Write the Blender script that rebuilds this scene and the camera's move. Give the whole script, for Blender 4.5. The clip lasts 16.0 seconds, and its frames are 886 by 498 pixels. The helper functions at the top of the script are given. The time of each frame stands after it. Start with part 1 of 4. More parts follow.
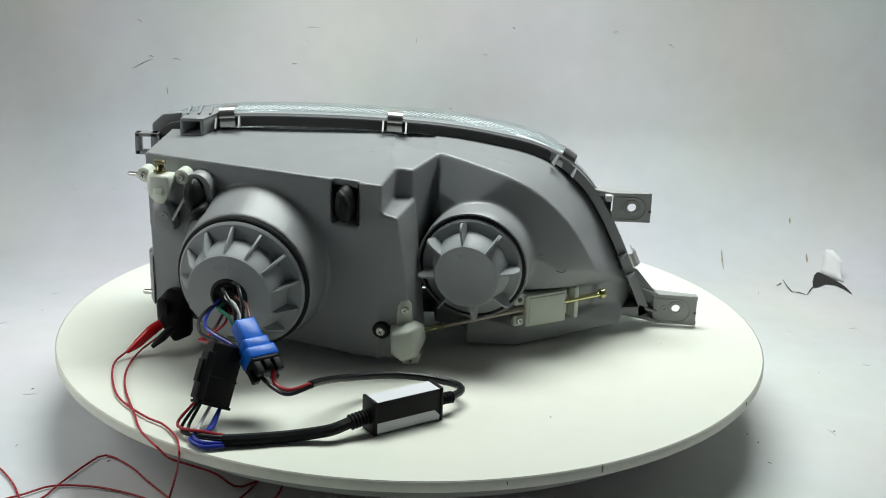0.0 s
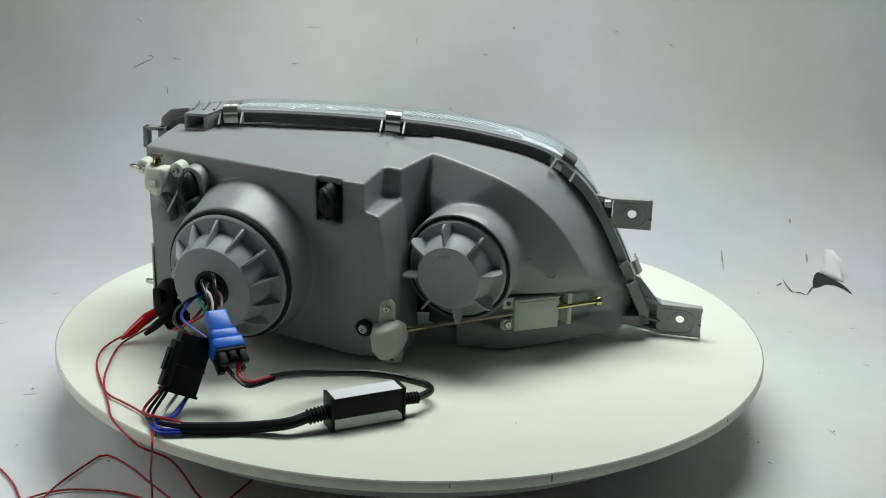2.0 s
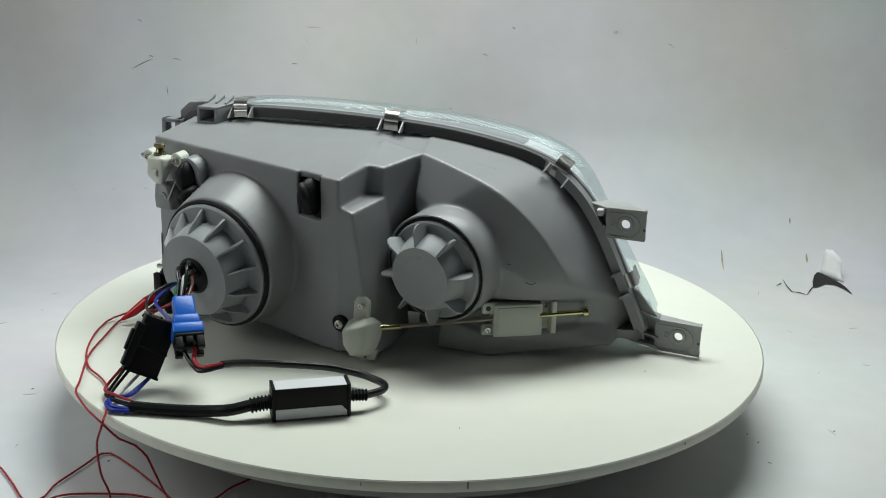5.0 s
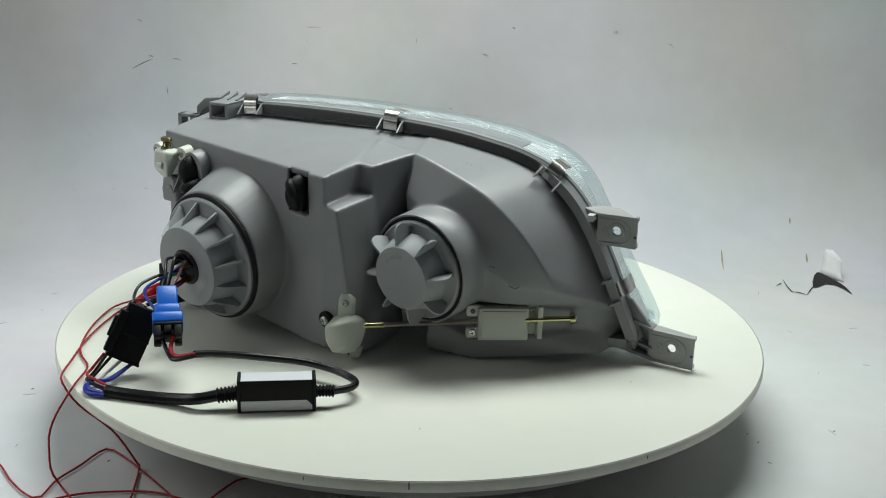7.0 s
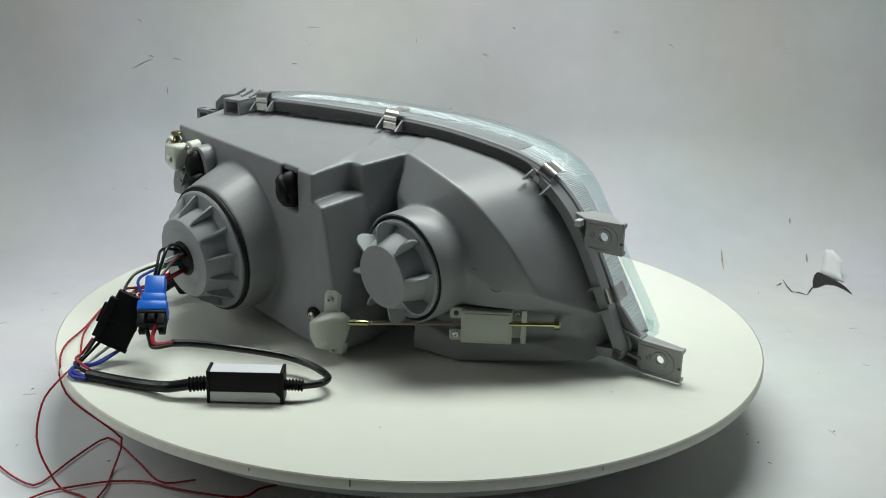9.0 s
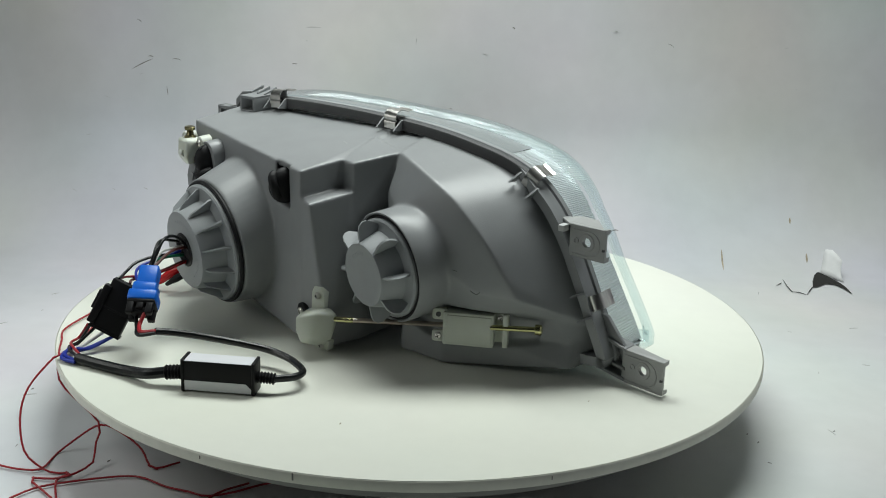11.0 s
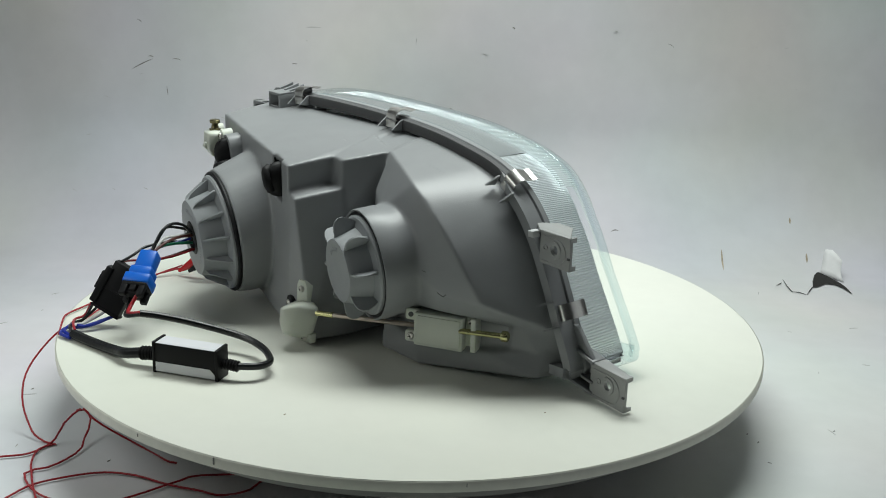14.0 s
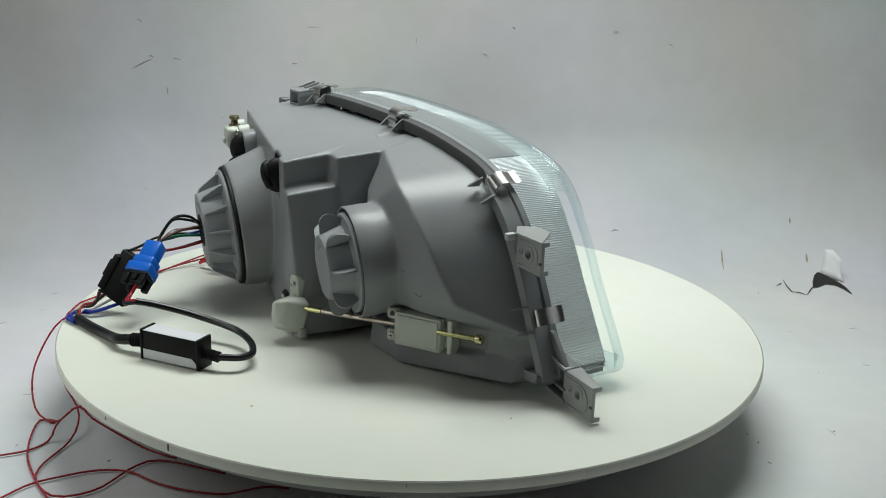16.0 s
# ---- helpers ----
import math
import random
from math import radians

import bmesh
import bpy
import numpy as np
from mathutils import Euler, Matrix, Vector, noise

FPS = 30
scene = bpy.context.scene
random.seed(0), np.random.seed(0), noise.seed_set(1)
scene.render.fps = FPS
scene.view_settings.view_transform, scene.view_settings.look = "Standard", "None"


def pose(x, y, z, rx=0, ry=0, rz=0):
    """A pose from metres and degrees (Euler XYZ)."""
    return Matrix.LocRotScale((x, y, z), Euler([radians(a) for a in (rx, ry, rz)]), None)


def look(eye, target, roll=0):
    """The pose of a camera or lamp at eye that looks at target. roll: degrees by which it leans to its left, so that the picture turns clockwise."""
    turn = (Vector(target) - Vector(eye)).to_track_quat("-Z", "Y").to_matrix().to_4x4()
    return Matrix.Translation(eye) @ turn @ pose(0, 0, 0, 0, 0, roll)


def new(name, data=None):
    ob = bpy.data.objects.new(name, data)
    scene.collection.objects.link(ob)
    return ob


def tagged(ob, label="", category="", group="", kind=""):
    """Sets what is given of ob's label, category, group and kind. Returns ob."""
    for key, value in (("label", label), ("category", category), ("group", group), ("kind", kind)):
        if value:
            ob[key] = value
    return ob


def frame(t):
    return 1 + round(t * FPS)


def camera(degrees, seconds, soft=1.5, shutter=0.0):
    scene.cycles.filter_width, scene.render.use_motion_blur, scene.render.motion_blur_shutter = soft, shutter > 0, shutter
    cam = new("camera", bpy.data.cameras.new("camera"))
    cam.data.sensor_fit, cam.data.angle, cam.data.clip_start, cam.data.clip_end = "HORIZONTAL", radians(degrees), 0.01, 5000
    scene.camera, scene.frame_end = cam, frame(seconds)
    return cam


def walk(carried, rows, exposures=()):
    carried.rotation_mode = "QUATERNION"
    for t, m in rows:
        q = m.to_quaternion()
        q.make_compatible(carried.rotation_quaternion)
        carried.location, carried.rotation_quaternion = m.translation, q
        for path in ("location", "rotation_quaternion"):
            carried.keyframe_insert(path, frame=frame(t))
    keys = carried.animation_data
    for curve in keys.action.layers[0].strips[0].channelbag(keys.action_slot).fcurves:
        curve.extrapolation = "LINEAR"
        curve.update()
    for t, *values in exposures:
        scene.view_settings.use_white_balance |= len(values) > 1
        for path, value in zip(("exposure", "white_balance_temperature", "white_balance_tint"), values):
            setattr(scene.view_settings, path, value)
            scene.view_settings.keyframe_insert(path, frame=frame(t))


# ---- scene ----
from mathutils.bvhtree import BVHTree

SPAN = 16.0
cam = camera(43.0, SPAN, 1.0)
EYE = Vector((0.0, -0.935, 0.342))
AIM = EYE + Vector((math.sin(radians(1.5)) * math.cos(radians(16.56)), math.cos(radians(1.5)) * math.cos(radians(16.56)), -math.sin(radians(16.56))))
STAND = look(EYE, AIM, 1.83)
walk(cam, [(0.0, STAND), (SPAN, STAND)], exposures=[(0.0, 0.2), (0.3, 0.08), (0.7, -0.04), (10.0, -0.07), (14.0, -0.10), (15.5, -0.12), (SPAN, -0.21)])


def turn(t):
    """Degrees by which the table has turned at t seconds."""
    s = t / SPAN
    return math.degrees(-0.99578 * s + 0.01369 * s * s - 0.01749 * s ** 3)


# ---- light ----
world = bpy.data.worlds.new("studio_air")
scene.world = world
world.use_nodes = True
world.node_tree.nodes["Background"].inputs["Color"].default_value = (0.90, 0.98, 1.0, 1)
world.node_tree.nodes["Background"].inputs["Strength"].default_value = 0.02


def softbox(name, eye, target, sx, sy, watts, colour, spread=180):
    data = bpy.data.lights.new(name, "AREA")
    data.spread = radians(spread)
    data.shape, data.size, data.size_y, data.energy, data.color = "RECTANGLE", sx, sy, watts, colour
    ob = new(name, data)
    ob.matrix_world = look(eye, target)
    return ob


softbox("overhead_softbox", (0.07, 0.18, 0.86), (0.07, 0.06, 0.0), 0.80, 0.28, 5.9, (0.935, 1.0, 0.965), 125)
# Unseen fill lamp, added to brighten the paper left of the table.
softbox("side_softbox", (-0.52, -0.20, 0.25), (-0.46, -0.18, -0.07), 0.22, 0.22, 0.62, (0.97, 1.0, 0.95))

# ---- materials ----


def material(name, colour, rough=0.5, metal=0.0, grain=0.04, scale=60.0, bump=0.0, bump_scale=400.0, blotch=0.05, blotch_scale=6.0, spec=0.5, transmission=0.0, ior=1.45, coat=0.0):
    m = bpy.data.materials.new(name)
    m.use_nodes = True
    nodes, links = m.node_tree.nodes, m.node_tree.links
    p = nodes["Principled BSDF"]
    p.inputs["Roughness"].default_value = rough
    p.inputs["Metallic"].default_value = metal
    p.inputs["Specular IOR Level"].default_value = spec
    p.inputs["Transmission Weight"].default_value = transmission
    p.inputs["IOR"].default_value = ior
    p.inputs["Coat Weight"].default_value = coat
    where = nodes.new("ShaderNodeTexCoord")
    fine, wide = nodes.new("ShaderNodeTexNoise"), nodes.new("ShaderNodeTexNoise")
    fine.inputs["Scale"].default_value, fine.inputs["Detail"].default_value = scale, 4
    wide.inputs["Scale"].default_value, wide.inputs["Detail"].default_value = blotch_scale, 3
    last = None
    for tex, amount in ((fine, grain), (wide, blotch)):
        links.new(where.outputs["Object"], tex.inputs["Vector"])
        ramp = nodes.new("ShaderNodeMapRange")
        ramp.inputs["From Min"].default_value, ramp.inputs["From Max"].default_value = 0.3, 0.7
        ramp.inputs["To Min"].default_value, ramp.inputs["To Max"].default_value = 1 - amount, 1 + amount
        links.new(tex.outputs["Fac"], ramp.inputs["Value"])
        if last is None:
            last = ramp
        else:
            times = nodes.new("ShaderNodeMath")
            times.operation = "MULTIPLY"
            links.new(last.outputs[0], times.inputs[0])
            links.new(ramp.outputs[0], times.inputs[1])
            last = times
    tint = nodes.new("ShaderNodeVectorMath")
    tint.operation = "SCALE"
    tint.inputs[0].default_value = colour
    links.new(last.outputs[0], tint.inputs["Scale"])
    links.new(tint.outputs[0], p.inputs["Base Color"])
    if bump:
        rough_tex, b = nodes.new("ShaderNodeTexNoise"), nodes.new("ShaderNodeBump")
        rough_tex.inputs["Scale"].default_value, rough_tex.inputs["Detail"].default_value = bump_scale, 3
        links.new(where.outputs["Object"], rough_tex.inputs["Vector"])
        b.inputs["Strength"].default_value, b.inputs["Distance"].default_value = bump, 0.001
        links.new(rough_tex.outputs["Fac"], b.inputs["Height"])
        links.new(b.outputs["Normal"], p.inputs["Normal"])
    return m


GREY = material("grey_moulded_plastic", (0.266, 0.275, 0.282), 0.36, bump=0.07, bump_scale=900, grain=0.03, blotch=0.05)
CAPGREY = material("cap_grey_plastic", (0.29, 0.305, 0.315), 0.5, bump=0.12, bump_scale=700, blotch=0.04)
RUBBER = material("black_rubber", (0.008, 0.008, 0.009), 0.55, spec=0.3, bump=0.2, bump_scale=500)
BLACK = material("black_plastic", (0.006, 0.006, 0.007), 0.5, spec=0.22, bump=0.1, bump_scale=800)
SLEEVE = material("black_cable_sleeve", (0.007, 0.008, 0.009), 0.30, spec=0.4, bump=0.25, bump_scale=260)
CREAM = material("cream_table_laminate", (0.745, 0.76, 0.685), 0.38, grain=0.012, blotch=0.02, blotch_scale=5, bump=0.03, bump_scale=300)
EDGE = material("cream_edge_banding", (0.72, 0.72, 0.64), 0.5, grain=0.04, scale=120, blotch=0.05, blotch_scale=14)
UNDER = material("grey_painted_base", (0.35, 0.35, 0.33), 0.6)
PAPER = material("white_backdrop_paper", (0.625, 0.63, 0.64), 0.6, grain=0.018, scale=45, blotch=0.085, blotch_scale=3.8, bump=0.35, bump_scale=28)


def uneven_tint(m, scale, amount):
    """A slow drift of hue over a large surface."""
    nodes, links = m.node_tree.nodes, m.node_tree.links
    p = nodes["Principled BSDF"]
    link = p.inputs["Base Color"].links[0]
    source = link.from_socket
    tex, drift, mix = nodes.new("ShaderNodeTexNoise"), nodes.new("ShaderNodeVectorMath"), nodes.new("ShaderNodeVectorMath")
    tex.inputs["Scale"].default_value, tex.inputs["Detail"].default_value = scale, 2
    where = nodes.new("ShaderNodeTexCoord")
    links.new(where.outputs["Object"], tex.inputs["Vector"])
    drift.operation, mix.operation = "MULTIPLY_ADD", "MULTIPLY"
    drift.inputs[1].default_value = (amount, amount * 0.7, amount)
    drift.inputs[2].default_value = (1 - amount * 0.5, 1 - amount * 0.35, 1 - amount * 0.5)
    links.new(tex.outputs["Color"], drift.inputs[0])
    links.new(source, mix.inputs[0])
    links.new(drift.outputs[0], mix.inputs[1])
    links.new(mix.outputs[0], p.inputs["Base Color"])


uneven_tint(PAPER, 2.6, 0.34)
uneven_tint(CREAM, 4.0, 0.07)
TORN = material("torn_paper_core", (0.82, 0.82, 0.82), 0.9, bump=0.3, bump_scale=200)
# Near-black painted as shade in gaps and holes; also the black slot floor.
GAP_SHADE_LINING = material("gap_shade_and_lining", (0.02, 0.019, 0.018), 0.9)
FAINT = material("faint_scuff", (0.42, 0.42, 0.41), 0.9, grain=0.2, scale=300)
SCUFF = material("dark_scuff", (0.19, 0.185, 0.175), 0.9, grain=0.3, scale=300)
STAIN = material("rusty_stain", (0.40, 0.34, 0.25), 0.9, grain=0.3, scale=200)
NYLON = material("white_nylon", (0.62, 0.65, 0.575), 0.42, grain=0.02, bump=0.08, bump_scale=500)
NYLON.node_tree.nodes["Principled BSDF"].inputs["Subsurface Weight"].default_value = 0.25
NYLON.node_tree.nodes["Principled BSDF"].inputs["Subsurface Radius"].default_value = (0.004, 0.004, 0.003)
STEEL = material("spring_steel", (0.62, 0.61, 0.58), 0.28, metal=1.0, grain=0.06, scale=200)
BRASS = material("yellow_zinc_steel", (0.52, 0.50, 0.25), 0.25, metal=1.0, grain=0.08, scale=180)
BRONZE = material("dark_bronze_zinc", (0.27, 0.24, 0.13), 0.32, metal=1.0, grain=0.1, scale=160)
ROD = material("dull_zinc_rod", (0.46, 0.40, 0.34), 0.3, metal=1.0, grain=0.1, scale=160)
ZINC = material("zinc_bracket", (0.36, 0.365, 0.36), 0.42, metal=0.0, bump=0.15, bump_scale=600)
BLUE = material("blue_connector_plastic", (0.008, 0.13, 0.60), 0.33, bump=0.08, bump_scale=500)
RED = material("red_wire_insulation", (0.33, 0.012, 0.02), 0.4)
REDBOOT = material("red_vinyl_boot", (0.50, 0.008, 0.012), 0.22)
BLUEWIRE = material("blue_wire_insulation", (0.012, 0.03, 0.30), 0.35)
GREENWIRE = material("green_wire_insulation", (0.01, 0.16, 0.09), 0.35)
WHITEWIRE = material("white_wire_insulation", (0.75, 0.75, 0.74), 0.35)
BROWNWIRE = material("brown_wire_insulation", (0.10, 0.035, 0.03), 0.35)
LABEL = material("silver_white_label", (0.70, 0.71, 0.74), 0.4, grain=0.02)
CHROME = material("vacuum_metal_reflector", (0.95, 0.96, 0.97), 0.3, metal=0.6, grain=0.02)


def clear_sheet(name, tint, rough):
    """Thin clear plastic: passes light straight on, with gloss at grazing angles."""
    m = bpy.data.materials.new(name)
    m.use_nodes = True
    nodes, links = m.node_tree.nodes, m.node_tree.links
    nodes.remove(nodes["Principled BSDF"])
    clear, gloss, mix = nodes.new("ShaderNodeBsdfTransparent"), nodes.new("ShaderNodeBsdfGlossy"), nodes.new("ShaderNodeMixShader")
    clear.inputs["Color"].default_value = (*tint, 1)
    gloss.inputs["Roughness"].default_value = rough
    edge, steep, share = nodes.new("ShaderNodeLayerWeight"), nodes.new("ShaderNodeMath"), nodes.new("ShaderNodeMath")
    steep.operation, share.operation = "POWER", "MULTIPLY_ADD"
    steep.inputs[1].default_value, share.inputs[1].default_value, share.inputs[2].default_value = 4.5, 0.7, 0.04
    tex, where, bump = nodes.new("ShaderNodeTexNoise"), nodes.new("ShaderNodeTexCoord"), nodes.new("ShaderNodeBump")
    edge.inputs["Blend"].default_value = 0.5
    tex.inputs["Scale"].default_value = 160
    bump.inputs["Strength"].default_value, bump.inputs["Distance"].default_value = 0.12, 0.001
    links.new(where.outputs["Object"], tex.inputs["Vector"])
    links.new(tex.outputs["Fac"], bump.inputs["Height"])
    links.new(bump.outputs["Normal"], gloss.inputs["Normal"])
    links.new(edge.outputs["Facing"], steep.inputs[0])
    links.new(steep.outputs[0], share.inputs[0])
    links.new(share.outputs[0], mix.inputs["Fac"])
    links.new(clear.outputs[0], mix.inputs[1])
    links.new(gloss.outputs[0], mix.inputs[2])
    links.new(mix.outputs[0], nodes["Material Output"].inputs["Surface"])
    return m


CLEAR = clear_sheet("clear_lens_wall", (0.94, 0.975, 0.98), 0.06)
RIM = clear_sheet("clear_lens_rim", (0.89, 0.94, 0.95), 0.04)
PRISM = material("clear_prism_plastic", (0.86, 0.90, 0.91), 0.12, grain=0.0, blotch=0.0, transmission=0.45, ior=1.47)
BEZEL = material("grey_bezel_plastic", (0.25, 0.254, 0.258), 0.6, grain=0.03, spec=0.3)

# ---- mesh helpers ----
MM = 0.001


def V(x, y, z):
    return Vector((x * MM, y * MM, z * MM))


def thing(name, base, label, category, group="", kind=""):
    ob = new(name)
    ob.empty_display_size = 0.01
    ob.location = base
    return tagged(ob, label, category, group, kind)


def root_of(ob):
    while ob.parent:
        ob = ob.parent
    return ob


def part(name, bm, mat, parent, label="", smooth=True, bevel=0.0):
    """Links a bmesh, built in the table's space, as one mesh under a thing or a part."""
    bmesh.ops.recalc_face_normals(bm, faces=bm.faces)
    bmesh.ops.translate(bm, verts=bm.verts, vec=-root_of(parent).location)
    me = bpy.data.meshes.new(name)
    bm.to_mesh(me)
    bm.free()
    me.materials.append(mat)
    me.polygons.foreach_set("use_smooth", [smooth] * len(me.polygons))
    ob = new(name, me)
    ob.parent = parent
    if smooth:
        me.set_sharp_from_angle(angle=radians(35))
    if bevel:
        mod = ob.modifiers.new("edge", "BEVEL")
        mod.width, mod.segments, mod.limit_method, mod.angle_limit = bevel, 2, "ANGLE", radians(35)
        me.polygons.foreach_set("use_smooth", [True] * len(me.polygons))
    return tagged(ob, label)


def axes(n, up=(0, 0, 1)):
    """Axes whose z is n."""
    z = Vector(n).normalized()
    x = Vector(up).cross(z)
    x = x.normalized() if x.length > 1e-4 else Vector((1, 0, 0))
    y = z.cross(x)
    return Matrix((x, y, z)).transposed().to_4x4()


def at(p, n, up=(0, 0, 1)):
    return Matrix.Translation(p) @ axes(n, up)


def hull(bm, pts):
    vs = [bm.verts.new(p) for p in pts]
    out = bmesh.ops.convex_hull(bm, input=vs)
    loose = [v for v in out["geom_unused"] + out["geom_interior"] if isinstance(v, bmesh.types.BMVert)]
    bmesh.ops.delete(bm, geom=list(set(loose)), context="VERTS")
    return bm


def box(bm, m, sx, sy, sz):
    """A box of that size round the origin of m."""
    bmesh.ops.create_cube(bm, size=1.0, matrix=m @ Matrix.Diagonal((sx, sy, sz, 1)))
    return bm


def lathe(bm, m, profile, n=48, closed=True):
    """A turned solid round z of m; profile: (radius, height) from bottom to top."""
    rings = []
    for r, h in profile:
        if r <= 1e-7:
            rings.append([bm.verts.new(m @ Vector((0, 0, h)))] * n)
        else:
            rings.append([bm.verts.new(m @ Vector((r * math.cos(math.tau * k / n), r * math.sin(math.tau * k / n), h))) for k in range(n)])
    for a, b in zip(rings, rings[1:]):
        for k in range(n):
            vs = list(dict.fromkeys((a[k], a[(k + 1) % n], b[(k + 1) % n], b[k])))
            if len(vs) > 2:
                bm.faces.new(vs)
    if closed:
        for ring in (rings[0], rings[-1]):
            if ring[0] is not ring[1]:
                bm.faces.new(ring)
    return bm


def spline(points, n=10):
    """A smooth line through the points."""
    p = [Vector(q) for q in points]
    p = [p[0] * 2 - p[1]] + p + [p[-1] * 2 - p[-2]]
    out = []
    for a, b, c, d in zip(p, p[1:], p[2:], p[3:]):
        for k in range(n):
            s = k / n
            out.append(0.5 * (2 * b + (c - a) * s + (2 * a - 5 * b + 4 * c - d) * s * s + (3 * b - a - 3 * c + d) * s ** 3))
    out.append(p[-2])
    return out


def tube(bm, line, radius, n=10, bumps=None):
    rings, side = [], Vector((0.3, 0.5, 0.81))
    for k, q in enumerate(line):
        d = (line[min(k + 1, len(line) - 1)] - line[max(k - 1, 0)]).normalized()
        side = (side - d * side.dot(d)).normalized()
        up = d.cross(side)
        r = radius * (bumps(k) if bumps else 1.0)
        rings.append([bm.verts.new(q + (side * math.cos(math.tau * j / n) + up * math.sin(math.tau * j / n)) * r) for j in range(n)])
    for a, b in zip(rings, rings[1:]):
        for j in range(n):
            bm.faces.new((a[j], a[(j + 1) % n], b[(j + 1) % n], b[j]))
    bm.faces.new(rings[0])
    bm.faces.new(rings[-1])
    return bm


def cable(name, points, radius, mat, parent, label="", n=10, bumps=None):
    return part(name, tube(bmesh.new(), spline([V(*p) for p in points], n), radius * MM, 10, bumps), mat, parent, label)


# ---- backdrop ----
FLOOR = -0.07


def build_backdrop():
    bm = bmesh.new()
    prof = [(-2.4 + 0.2 * k, 0.0) for k in range(12)] + [(-0.1 + 0.05 * k, 0.0) for k in range(9)]
    cy, r = 0.34, 0.17
    prof += [(cy + r * math.sin(radians(a)), r - r * math.cos(radians(a))) for a in range(6, 85, 6)]
    y0, z0 = prof[-1]
    prof += [(y0 + 0.0105 * k, z0 + 0.1 * k) for k in range(1, 14)]
    xs = [-2.0 + 0.04 * k for k in range(101)]
    rows = []
    for y, z in prof:
        row = []
        for x in xs:
            w = noise.noise(Vector((x * 2.2 + 1.3, y * 2.2 + 3.0, z * 2.6))) * 0.060 + noise.noise(Vector((x * 5, y * 5, z * 4 + 7))) * 0.0085 + noise.noise(Vector((x * 7 + z * 4, y * 3, z * 2 - x * 2 + 11))) * 0.010 + noise.noise(Vector((x * 11, y * 9, z * 9 + 2))) * 0.0012
            lift = min(1.0, max(0.0, (y - 0.38) / 0.14))
            row.append(bm.verts.new((x, y - w * lift, FLOOR + z)))
        rows.append(row)
    for a, b in zip(rows, rows[1:]):
        for k in range(len(xs) - 1):
            bm.faces.new((a[k], a[k + 1], b[k + 1], b[k]))
    me = bpy.data.meshes.new("backdrop")
    bm.to_mesh(me)
    bm.free()
    me.materials.append(PAPER)
    me.polygons.foreach_set("use_smooth", [True] * len(me.polygons))
    return tagged(new("backdrop", me), "white paper studio sweep, scuffed, creased and torn", "backdrop", kind="structure")


backdrop = build_backdrop()
SURFACE = BVHTree.FromPolygons([v.co for v in backdrop.data.vertices], [p.vertices for p in backdrop.data.polygons])


def on_wall(x, z):
    return SURFACE.ray_cast(Vector((x, 0.0, z)), Vector((0, 1, 0)))[0]


def on_floor(x, y):
    return SURFACE.ray_cast(Vector((x, y, 0.1)), Vector((0, 0, -1)))[0]


def mark(name, line, width, mat, label=""):
    """A thin stroke that tapers to both ends, lying on the paper."""
    bm = bmesh.new()
    pts = spline(line, 5)
    tube(bm, pts, width, 6, lambda k: 0.25 + 0.75 * math.sin(math.pi * (k + 0.5) / len(pts)))
    return part(name, bm, mat, backdrop, label)


